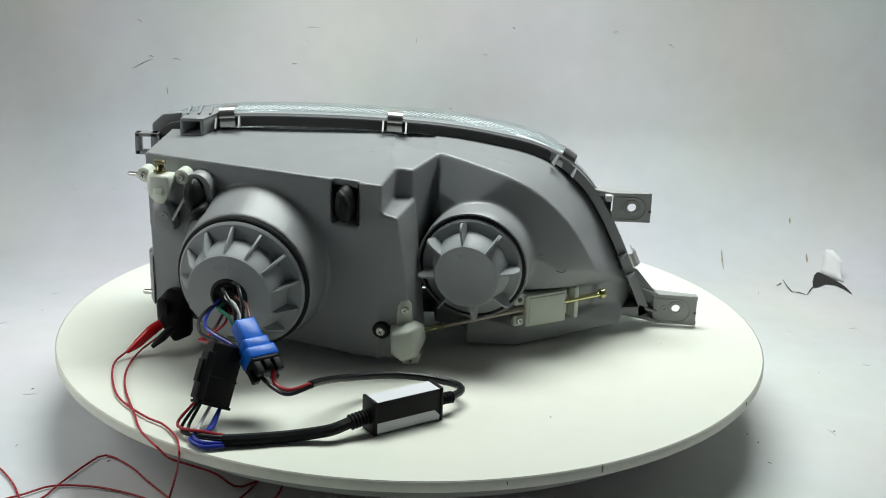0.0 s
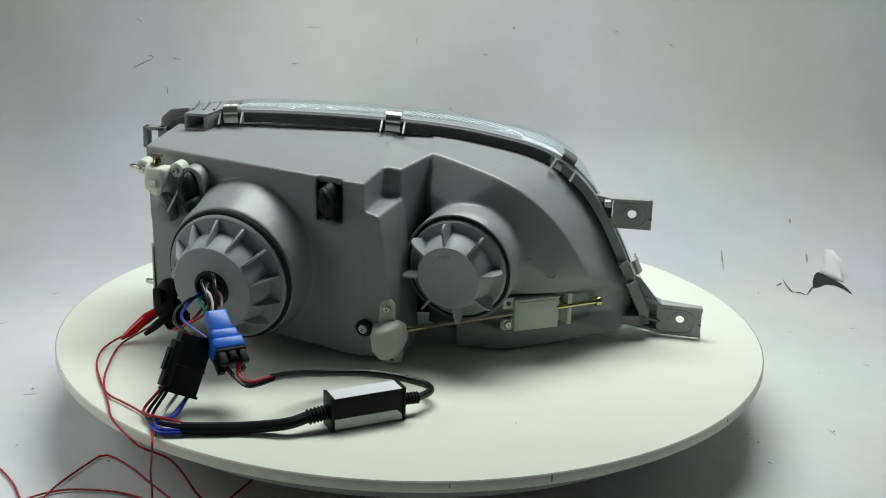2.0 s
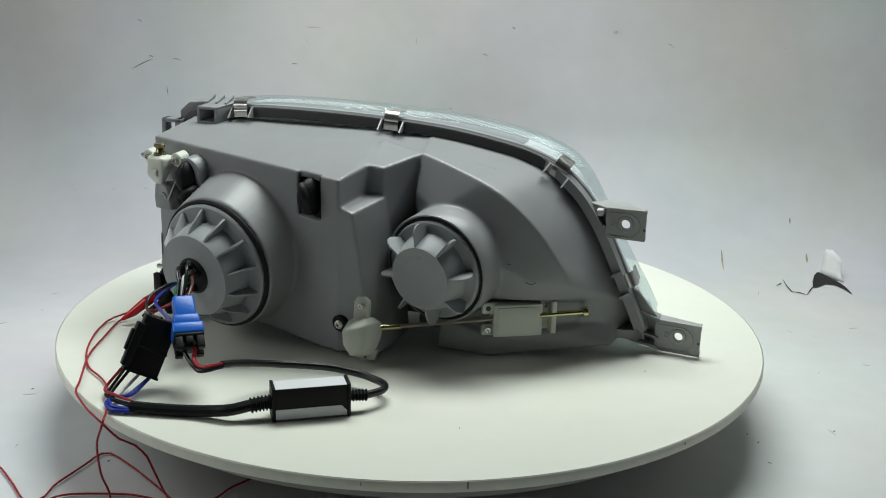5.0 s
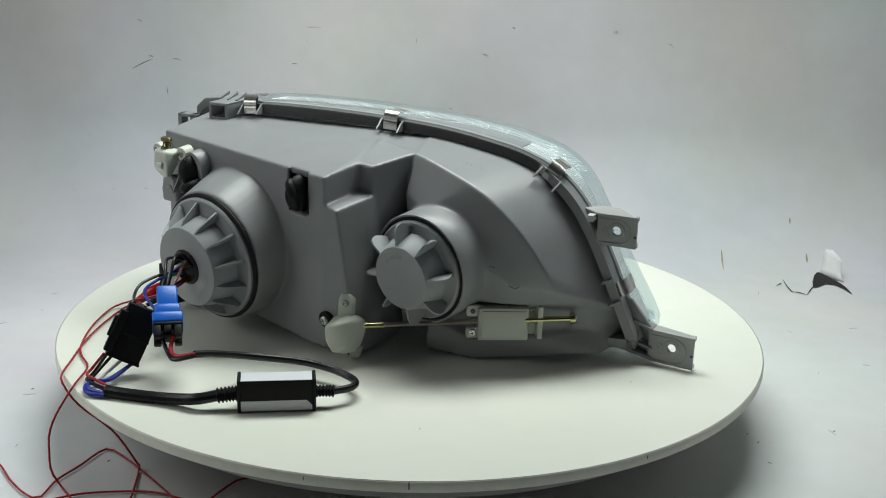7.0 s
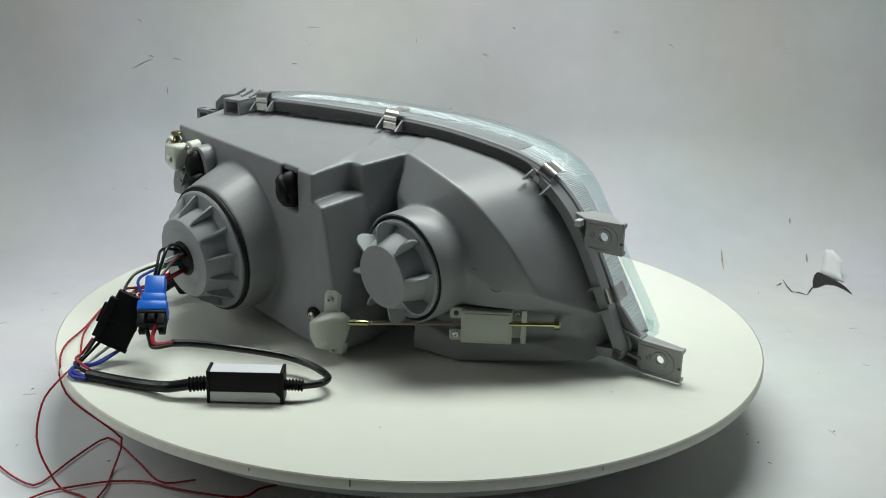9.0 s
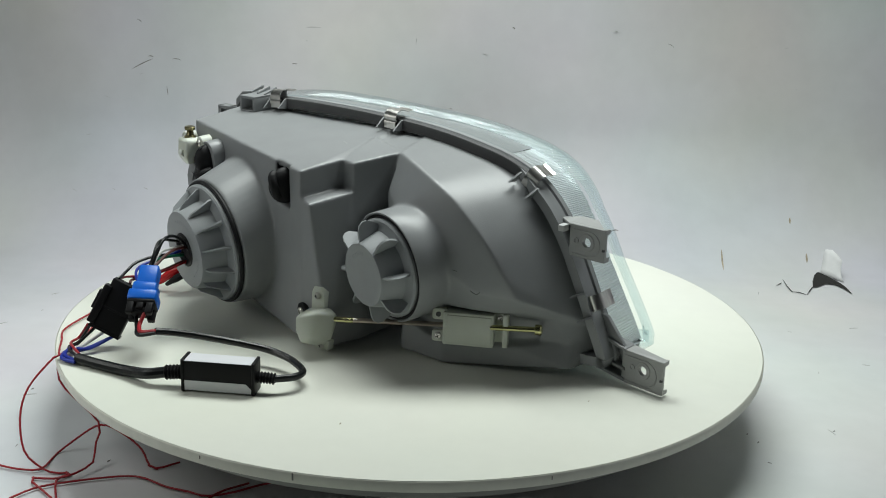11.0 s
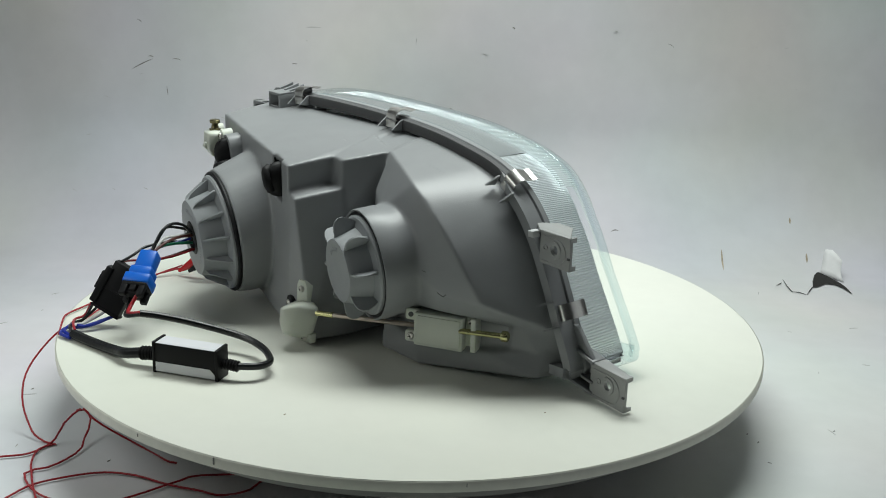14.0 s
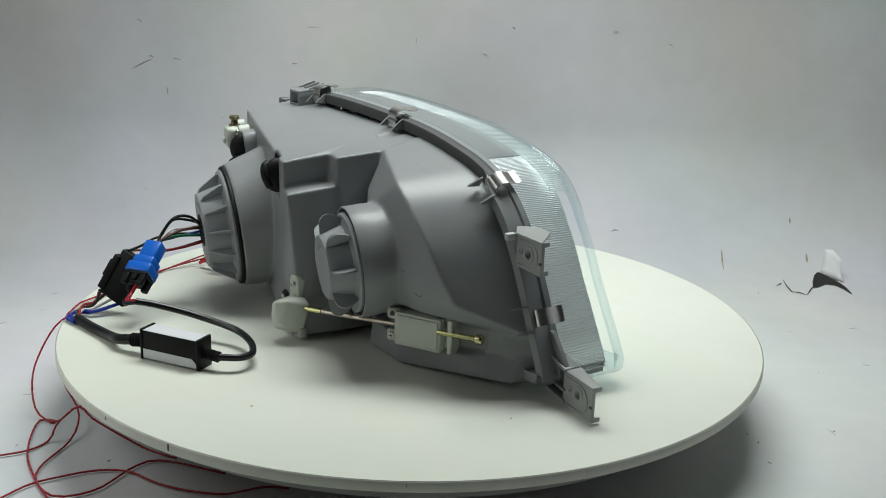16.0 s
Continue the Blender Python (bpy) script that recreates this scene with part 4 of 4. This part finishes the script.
def build_harness():
    d, w = Vector((0.85, 0.527, 0)), Vector((-0.527, 0.85, 0))
    c = Vector((-5.5, -216, 0))

    def q(s, o, z):
        p = c + d * s + w * o
        return (p.x, p.y, z)
    body = solid("decoder_box", [q(s, o, z) for s in (-26, 26) for o in (-8, 8) for z in (1.0, 24)], BLACK, harness, "black decoder box with silver labels", 0.8)
    for s in (-27.5, 25.5):
        solid("end_plate", [q(s + k, o, z) for k in (0, 2.2) for o in (-8.9, 8.9) for z in (0.2, 25)], BLACK, body, "", 0.7)
    solid("label_strip", [q(s, o, z) for s in (-25, 25) for o in (-7.6, 7.6) for z in (23.5, 24.3)], LABEL, body, "silver white label")
    solid("label_strip", [q(s, o, z) for s, z in ((-25, 1.5), (25, 1.5), (-25, 9), (21, 9.0), (25, 5)) for o in (-8.35, -7.5)], LABEL, body, "silver white label")

    def ridges(k):
        return 1.0 + 0.13 * (1 if (k // 2) % 2 else -1)
    cable("strain_relief", [q(-27, 0, 12), q(-34, 0, 11.5), q(-42, 0, 10.5)], 5.0, BLACK, body, "", 12, ridges)
    cable("strain_relief", [q(27, 0, 12), q(34, 0, 12), q(41, 0, 11.5)], 4.0, BLACK, body, "", 12, ridges)
    cable("input_cable", [q(-40, 0, 11), (-52, -245, 8.5), (-66, -246.5, 6), (-84, -249, 4.4), (-104, -253.5, 4.4), (-124, -257, 4.6)], 4.2, SLEEVE, harness, "thick black sleeved cable")
    cable("output_cable", [q(40, 0, 11.5), (36, -182, 11), (34, -171, 10.5), (24, -164, 10.5), (6, -159.5, 11.5), (-17, -163, 14), (-47, -184, 20), (-62, -209, 28), (-69, -225, 32)], 2.8, SLEEVE, harness, "black sleeved cable lying in a loop")
    # blue connector
    p0, p1, p2 = V(-119, -189, 60), V(-104, -209, 41), V(-98, -217, 30)
    ax = (p1 - p0).normalized()
    m = at(p0, ax, (0.27, -0.34, 0.58))
    long = (p1 - p0).length

    def block(name, mm, z0, z1, sx, sy, mat, parent, label="", bevel=1.5):
        bm = bmesh.new()
        box(bm, mm @ Matrix.Translation((0, 0, (z0 + z1) / 2 * MM)), sx * MM, sy * MM, (z1 - z0) * MM)
        return part(name, bm, mat, parent, label, smooth=False, bevel=bevel * MM)
    L = long / MM
    blue = block("blue_connector", m, -3, L * 0.55, 15.5, 12.5, BLUE, harness, "blue plastic connector with black plug")
    block("collar", m, L * 0.45, L * 0.75, 19, 15.5, BLUE, blue)
    block("collar", m, L * 0.70, L, 22.5, 18, BLUE, blue)
    block("rim", m, L - 1, L + 3, 21.5, 17, BLACK, blue)
    plug = block("plug", m, L, L + 10, 14, 11, BLACK, blue, "black plug with latches")
    for sx, sy in ((-7.5, -5.5), (-7.5, 5.5), (0, -5.5), (0, 5.5), (7.5, -5.5), (7.5, 5.5)):
        block("latch", m @ Matrix.Translation((sx * MM, sy * MM, 0)), L, L + (12 if sx else 8), 5.5, 5, BLACK, plug, "", 0.8)
    # black connector pair leaning beside it
    k0, k1 = V(-129.5, -204, 48), V(-138, -222, 13)
    m2 = at(k0, (k1 - k0).normalized(), Vector((-0.63, 0.74, -0.19)))
    lk = (k1 - k0).length / MM
    blk = block("black_connector", m2, -3, lk, 25, 9.5, BLACK, harness, "black three-pin headlamp connector", 1.0)
    block("connector_step", m2 @ Matrix.Translation((13 * MM, -2 * MM, 0)), 4, lk - 3, 6, 9, BLACK, blk, "", 0.8)
    block("connector_step", m2 @ Matrix.Translation((16 * MM, -2 * MM, 0)), 10, lk - 14, 4, 6, BLACK, blk, "", 0.6)
    block("connector_rib", m2, lk * 0.5, lk * 0.5 + 1.6, 25.8, 10.3, BLACK, blk, "", 0.4)
    block("connector_lip", m2, lk - 2, lk, 26.4, 11, BLACK, blk, "", 0.4)

    def wire(name, pts, r, mat, label=""):
        return cable(name, pts, r, mat, harness, label)
    e = [tuple((m2 @ Vector((sx * MM, sy * MM, lk * MM))) / MM) for sx, sy in ((8, 0), (0, 0), (-8, 0), (14, -2), (12, -3))]
    wire("black_wire", [e[0], (-150, -238, 5), (-146, -248, 3.5), (-124, -256, 4)], 1.2, SLEEVE)
    wire("white_wire", [e[1], (-143, -238, 5), (-140, -249, 6), (-123, -257, 7)], 1.2, WHITEWIRE, "white insulated wire")
    wire("blue_wire", [e[2], (-134, -240, 5), (-144, -249, 5), (-138, -259, 4), (-123, -260, 4)], 1.4, BLUEWIRE, "blue insulated wire")
    wire("blue_wire", [e[2], (-137, -242, 4), (-146, -252, 3), (-136, -263, 3), (-122, -261, 3)], 1.4, BLUEWIRE, "blue insulated wire")
    wire("red_wire", [e[3], (-158, -232, 6), (-153, -243, 6), (-138, -251, 8), (-123, -256, 8)], 1.1, RED, "red insulated wire")
    wire("black_wire", [e[4], (-155, -234, 4), (-151, -246, 4), (-138, -254, 6), (-123, -258, 7)], 1.2, SLEEVE)
    f = [tuple((m @ Vector((sx * MM, sy * MM, (L + 9) * MM))) / MM) for sx, sy in ((4, 3), (-4, -3))]
    wire("red_wire", [f[0], (-93, -221, 30), (-82, -228, 29), (-68, -224, 32.4)], 1.6, RED, "red insulated wire")
    wire("black_wire", [f[1], (-94, -223, 28), (-83, -230, 27), (-68, -225, 31)], 1.6, SLEEVE)
    # wires out of the bulb cover
    o = (-138, -137, 61)
    t0 = [tuple((m @ Vector((sx * MM, sy * MM, -2 * MM))) / MM) for sx, sy in ((-4, -6), (0, 0), (4, 5))]
    t1 = [tuple((m2 @ Vector((sx * MM, sy * MM, -3 * MM))) / MM) for sx, sy in ((9, 0), (0, 2), (-9, 0))]
    wire("white_wire", [(o[0] - 2, o[1], o[2] + 6), (-137, -154, 68), (-128, -172, 70), t0[1]], 1.1, WHITEWIRE, "white insulated wire")
    wire("brown_wire", [(o[0] + 5, o[1], o[2] + 6), (-130, -154, 69), (-120, -172, 70), t0[2]], 1.2, BROWNWIRE, "brown insulated wire")
    wire("green_wire", [(o[0] - 4, o[1], o[2] - 3), (-142, -156, 60), (-132, -176, 62), t0[0]], 1.3, GREENWIRE, "green insulated wire")
    wire("blue_wire", [(o[0] - 7, o[1], o[2]), (-150, -160, 57), (-146, -182, 54), t1[2]], 1.2, BLUEWIRE, "blue insulated wire")
    wire("black_wire", [(o[0] - 9, o[1], o[2] - 4), (-150, -156, 60), (-153, -176, 58), (-149, -190, 54), t1[0]], 1.2, SLEEVE)
    wire("red_wire", [(o[0], o[1], o[2] - 8), (-138, -160, 50), (-146, -178, 48), (-150, -190, 49), t1[0]], 1.0, RED, "red insulated wire")
    wire("brown_wire", [(o[0] - 3, o[1], o[2] - 8), (-144, -162, 48), (-148, -184, 46), t1[1]], 1.2, BROWNWIRE, "brown insulated wire")
    wire("black_wire", [(o[0] + 6, o[1], o[2] + 2), (-133, -150, 78), (-126, -168, 82), (-121, -181, 72), t0[1]], 1.3, SLEEVE)
    wire("black_wire", [(o[0] + 2, o[1], o[2] + 8), (-140, -150, 74), (-136, -166, 77), (-127, -180, 68), t0[0]], 1.2, SLEEVE)


build_harness()

# ---- supply clips ----
clips = thing("alligator_clip", Vector((-0.205, -0.095, 0.0)), "red vinyl boot alligator clip on the side socket", "alligator clip")


def boot(pts, radii, mat, parent, name, label=""):
    line = spline([V(*p) for p in pts], 6)
    k = len(line) - 1

    def width(j):
        s = j / k * (len(radii) - 1)
        i = min(int(s), len(radii) - 2)
        return radii[i] + (radii[i + 1] - radii[i]) * (s - i)
    return part(name, tube(bmesh.new(), line, MM, 12, width), mat, parent, label)


boot([(-196, -90, 26), (-206, -97, 20), (-216, -103, 11), (-224, -108, 5)], [3.4, 4.4, 3.6, 1.4], REDBOOT, clips, "red_boot", "glossy red vinyl boot")
boot([(-190, -94, 22), (-197, -102, 16), (-204, -108, 10)], [3.2, 3.4, 1.6], RUBBER, clips, "black_boot", "black vinyl boot")


# ---- test leads ----
def build_lead(label, pieces, length, radius):
    """A thin lead in short rigid pieces that share one mesh."""
    lead = thing("test_lead", Vector((0, 0, FLOOR)), label, "test lead", "red test leads")
    bm = bmesh.new()
    half = length / 2
    prof = [(0.0, -half - radius), (radius * 0.7, -half - radius * 0.6), (radius, -half), (radius, half), (radius * 0.7, half + radius * 0.6), (0.0, half + radius)]
    lathe(bm, Matrix(), prof, 8)
    me = bpy.data.meshes.new("wire_piece")
    bm.to_mesh(me)
    bm.free()
    me.materials.append(RED)
    me.polygons.foreach_set("use_smooth", [True] * len(me.polygons))
    for k in range(pieces):
        new("wire_piece", me).parent = lead
    return lead


lead_a = build_lead("thin red test lead draped over the table rim", 60, 0.0078, 0.00082)
lead_b = build_lead("thin red test lead running under the table", 60, 0.0090, 0.00082)
lead_c = build_lead("thin red test lead looped on the paper", 40, 0.0076, 0.00082)
lead_d = build_lead("thin red test lead lying on the paper", 36, 0.0068, 0.00082)

RIDERS = [table, lamp, harness, clips]
LAID = {}


def lay(lead, t, points):
    """Keeps how the lead lies at t seconds: points in mm, spread evenly over its pieces."""
    line = spline([V(*p) for p in points], 8)
    run = [0.0]
    for a, b in zip(line, line[1:]):
        run.append(run[-1] + (b - a).length)
    count = len(lead.children)
    knots = []
    for k in range(count + 1):
        s = run[-1] * k / count
        j = max(i for i in range(len(run) - 1) if run[i] <= s + 1e-9)
        knots.append(line[j].lerp(line[j + 1], min(1.0, (s - run[j]) / max(1e-9, run[j + 1] - run[j]))))
    LAID.setdefault(lead, []).append((t, np.array(knots)))


def drag(lead, step):
    """Keys the pieces of a lead end to end at even steps, gliding from one lie to the next."""
    lies = LAID[lead]
    back = Matrix.Translation(-lead.location)
    rows = [[] for piece in lead.children]
    for n in range(int(SPAN / step) + 1):
        t = n * step
        k = max(i for i in range(len(lies) - 1) if lies[i][0] <= t + 1e-9)
        (t0, a), (t1, b) = lies[k], lies[k + 1]
        u = (t - t0) / (t1 - t0)
        before, after = lies[max(k - 1, 0)], lies[min(k + 2, len(lies) - 1)]
        v0 = (b - before[1]) / (t1 - before[0]) * (t1 - t0)
        v1 = (after[1] - a) / (after[0] - t0) * (t1 - t0)
        knots = (2 * u ** 3 - 3 * u * u + 1) * a + (u ** 3 - 2 * u * u + u) * v0 + (3 * u * u - 2 * u ** 3) * b + (u ** 3 - u * u) * v1
        knots = [Vector(q) for q in knots]
        for row, p, q in zip(rows, knots, knots[1:]):
            row.append((t, back @ at((p + q) / 2, q - p, (0.43, 0.31, 0.85))))
    for piece, row in zip(lead.children, rows):
        walk(piece, row)


def motions():
    times = [0.5 * k for k in range(33)]
    for ob in RIDERS:
        rest = Matrix.Translation(ob.location)
        walk(ob, [(t, pose(0, 0, 0, 0, 0, turn(t)) @ rest) for t in times])
    lay(lead_a, 0.0, [(-219, -101, 8), (-230, -117, 2), (-226, -144, 2), (-214, -179, 2), (-201, -199, 2), (-182, -219, 2), (-169, -229, 2), (-156, -249, 2), (-150, -269, 2), (-156, -245, -17), (-163, -223, -39), (-173, -205, -68), (-172, -242, -68), (-182, -265, -68)])
    lay(lead_a, 2.0, [(-231, -72, 8), (-246, -90, 2), (-244, -120, 2), (-233, -153, 2), (-220, -180, 2), (-202, -197, 2), (-185, -215, 2), (-174, -241, 2), (-169, -262, 2), (-175, -242, -19), (-181, -222, -40), (-185, -205, -68), (-180, -243, -68), (-186, -265, -68)])
    lay(lead_a, 4.0, [(-241, -42, 8), (-256, -46, 2), (-258, -79, 2), (-251, -120, 2), (-238, -151, 2), (-218, -173, 2), (-206, -197, 2), (-196, -229, 2), (-191, -250, 2), (-197, -234, -17), (-199, -219, -42), (-199, -206, -68), (-192, -243, -68), (-194, -265, -68)])
    lay(lead_a, 7.0, [(-247, 6, 8), (-264, 3, 2), (-269, -40, 2), (-266, -85, 2), (-259, -109, 2), (-248, -132, 2), (-248, -168, 2), (-259, -178, -17), (-263, -183, -30), (-263, -186, -42), (-261, -190, -56), (-254, -191, -68), (-241, -210, -68), (-222, -244, -68)])
    lay(lead_a, 9.0, [(-248, 32, 8), (-270, 25, 2), (-273, -27, 2), (-271, -60, 2), (-266, -85, 2), (-258, -121, 2), (-261, -150, 2), (-272, -162, -11), (-275, -174, -30), (-271, -183, -44), (-262, -189, -59), (-253, -194, -68), (-233, -206, -68), (-205, -236, -68)])
    lay(lead_a, 11.5, [(-239, 70, 8), (-261, 49, 2), (-267, -5, 2), (-269, -50, 2), (-274, -80, 2), (-280, -105, 2), (-285, -111, 0), (-296, -126, -14), (-300, -137, -27), (-298, -148, -41), (-291, -158, -57), (-275, -162, -68), (-259, -164, -68), (-268, -177, -68), (-260, -211, -68)])
    lay(lead_a, 13.5, [(-229, 101, 8), (-253, 83, 2), (-268, 17, 2), (-278, -34, 2), (-295, -51, -3), (-312, -74, -21), (-315, -91, -36), (-310, -107, -54), (-300, -118, -63), (-285, -125, -68), (-277, -125, -68), (-288, -137, -68), (-281, -173, -68), (-267, -211, -68)])
    lay(lead_a, 16.0, [(-211, 146, 8), (-240, 120, 2), (-262, 74, 2), (-279, 40, 2), (-288, 1, 2), (-307, -18, -7), (-318, -41, -30), (-318, -58, -46), (-311, -73, -62), (-299, -81, -68), (-289, -83, -68), (-306, -82, -68), (-297, -137, -68), (-276, -182, -68), (-259, -208, -68)])
    lay(lead_b, 0.0, [(-206, -83, 8), (-217, -101, 2), (-217, -138, 2), (-209, -172, 2), (-193, -212, 2), (-181, -241, 2), (-162, -268, 2), (-161, -248, -14), (-149, -226, -31), (-138, -205, -48), (-127, -186, -68), (-112, -175, -68), (-104, -166, -68), (-94, -183, -68), (-102, -217, -68), (-118, -240, -68), (-144, -249, -68)])
    lay(lead_b, 2.0, [(-218, -60, 8), (-235, -84, 2), (-233, -131, 2), (-227, -163, 2), (-215, -197, 2), (-204, -225, 2), (-183, -255, 2), (-180, -240, -11), (-167, -225, -26), (-160, -213, -44), (-150, -204, -68), (-130, -218, -68), (-109, -225, -68), (-110, -240, -68), (-133, -245, -68), (-159, -249, -68)])
    lay(lead_b, 4.0, [(-232, -37, 8), (-247, -46, 2), (-248, -84, 2), (-247, -126, 2), (-236, -174, 2), (-231, -195, 2), (-208, -231, 2), (-200, -222, -14), (-188, -210, -24), (-176, -204, -47), (-166, -199, -68), (-150, -218, -68), (-126, -241, -68), (-132, -248, -68), (-151, -253, -68), (-174, -253, -68)])
    lay(lead_b, 7.0, [(-237, 17, 8), (-254, 3, 2), (-262, -40, 2), (-265, -79, 2), (-264, -121, 2), (-263, -146, 2), (-257, -164, 2), (-247, -163, -15), (-223, -161, -37), (-207, -163, -60), (-205, -161, -68), (-201, -196, -68), (-199, -220, -68), (-190, -243, -68), (-167, -250, -68), (-141, -241, -68), (-119, -233, -68)])
    lay(lead_b, 9.0, [(-240, 40, 8), (-270, 17, 2), (-274, -47, 2), (-278, -84, 2), (-275, -110, 2), (-270, -127, 2), (-270, -132, -3), (-260, -140, -21), (-226, -145, -46), (-220, -150, -53), (-224, -162, -68), (-222, -190, -68), (-224, -209, -68), (-219, -229, -68), (-192, -239, -68), (-162, -234, -68), (-133, -222, -68), (-118, -213, -68)])
    lay(lead_b, 11.5, [(-235, 74, 8), (-270, 25, 2), (-279, -6, 2), (-292, -49, 2), (-286, -74, 2), (-280, -99, 2), (-278, -109, -4), (-272, -122, -19), (-240, -132, -45), (-241, -148, -59), (-243, -163, -68), (-264, -183, -68), (-291, -179, -68), (-271, -200, -68), (-246, -218, -68), (-200, -224, -68), (-166, -217, -68), (-150, -204, -68), (-139, -187, -68), (-120, -174, -68)])
    lay(lead_b, 13.5, [(-222, 102, 8), (-262, 74, 2), (-285, 9, 2), (-298, -24, 2), (-295, -46, 2), (-291, -62, 2), (-289, -74, -3), (-281, -93, -25), (-254, -108, -51), (-255, -127, -65), (-256, -141, -68), (-271, -164, -68), (-289, -172, -68), (-272, -199, -68), (-247, -214, -68), (-214, -217, -68), (-189, -205, -68), (-168, -186, -68), (-158, -175, -68), (-126, -167, -68)])
    lay(lead_b, 16.0, [(-205, 140, 8), (-244, 114, 2), (-283, 36, 2), (-295, 15, 2), (-297, -4, 2), (-298, -20, 1), (-297, -41, -11), (-290, -65, -37), (-273, -84, -54), (-268, -103, -62), (-271, -123, -68), (-279, -157, -68), (-276, -182, -68), (-255, -205, -68), (-228, -194, -68), (-209, -157, -68), (-189, -147, -68), (-139, -166, -68)])
    lay(lead_c, 0.0, [(-335, -139, -68), (-309, -164, -68), (-291, -187, -68), (-274, -215, -68), (-263, -208, -68), (-258, -190, -68), (-247, -158, -68), (-236, -140, -68), (-213, -157, -68), (-195, -179, -68), (-173, -205, -68)])
    lay(lead_c, 4.0, [(-335, -139, -68), (-309, -164, -68), (-291, -187, -68), (-274, -213, -68), (-262, -207, -68), (-259, -188, -68), (-247, -157, -68), (-236, -138, -68), (-213, -157, -68), (-193, -180, -68), (-171, -205, -68)])
    lay(lead_c, 7.0, [(-338, -129, -68), (-311, -158, -68), (-294, -183, -68), (-276, -203, -68), (-265, -207, -68), (-261, -181, -68), (-251, -159, -68), (-239, -130, -68), (-224, -139, -68), (-197, -170, -68), (-169, -205, -68)])
    lay(lead_c, 9.0, [(-338, -129, -68), (-310, -161, -68), (-293, -178, -68), (-277, -189, -68), (-270, -184, -68), (-259, -147, -68), (-244, -111, -68), (-231, -120, -68), (-208, -150, -68), (-184, -181, -68), (-160, -177, -68)])
    lay(lead_c, 11.5, [(-340, -148, -68), (-311, -158, -68), (-293, -161, -68), (-279, -157, -68), (-276, -131, -68), (-259, -128, -55), (-241, -128, -46), (-222, -134, -51), (-207, -142, -59), (-197, -154, -68), (-181, -146, -68)])
    lay(lead_c, 13.5, [(-338, -153, -68), (-314, -147, -68), (-295, -142, -68), (-283, -125, -68), (-276, -122, -59), (-271, -121, -51), (-259, -117, -42), (-248, -120, -49), (-212, -124, -68), (-189, -147, -68), (-180, -151, -68)])
    lay(lead_c, 16.0, [(-338, -153, -68), (-316, -144, -68), (-297, -134, -68), (-287, -117, -68), (-281, -115, -56), (-274, -115, -48), (-262, -113, -40), (-248, -119, -49), (-212, -124, -68), (-192, -137, -68), (-182, -142, -68)])
    lay(lead_d, 0.0, [(-298, -216, -68), (-278, -203, -68), (-262, -190, -68), (-238, -189, -68), (-216, -194, -68), (-191, -205, -68), (-170, -219, -68), (-148, -230, -68), (-130, -218, -68), (-118, -193, -68), (-112, -175, -68)])
    lay(lead_d, 4.0, [(-265, -219, -68), (-258, -205, -68), (-247, -200, -68), (-227, -199, -68), (-208, -200, -68), (-197, -203, -68), (-179, -212, -68), (-155, -230, -68), (-139, -210, -68), (-130, -191, -68), (-120, -174, -68)])
    lay(lead_d, 7.0, [(-266, -216, -68), (-253, -208, -68), (-235, -200, -68), (-207, -196, -68), (-183, -197, -68), (-160, -207, -68), (-147, -210, -68), (-138, -193, -68), (-128, -176, -68), (-116, -171, -68), (-104, -166, -68)])
    lay(lead_d, 9.0, [(-271, -208, -68), (-260, -197, -68), (-238, -187, -68), (-219, -181, -68), (-194, -181, -68), (-176, -189, -68), (-145, -198, -68), (-120, -201, -68), (-110, -188, -68), (-98, -182, -68), (-86, -174, -68)])
    lay(lead_d, 11.5, [(-288, -209, -68), (-274, -192, -68), (-249, -181, -68), (-217, -172, -68), (-200, -174, -68), (-181, -187, -68), (-163, -194, -68), (-149, -200, -68), (-126, -191, -68), (-107, -179, -68), (-91, -174, -68)])
    lay(lead_d, 13.5, [(-288, -209, -68), (-277, -190, -68), (-258, -178, -68), (-231, -169, -68), (-205, -172, -68), (-177, -185, -68), (-155, -192, -68), (-137, -199, -68), (-118, -191, -68), (-110, -175, -68), (-95, -170, -68)])
    lay(lead_d, 16.0, [(-292, -209, -68), (-279, -189, -68), (-262, -177, -68), (-236, -165, -68), (-211, -166, -68), (-186, -183, -68), (-158, -194, -68), (-133, -197, -68), (-114, -188, -68), (-102, -185, -68), (-89, -187, -68)])
    for lead in LAID:
        drag(lead, 0.5)


motions()
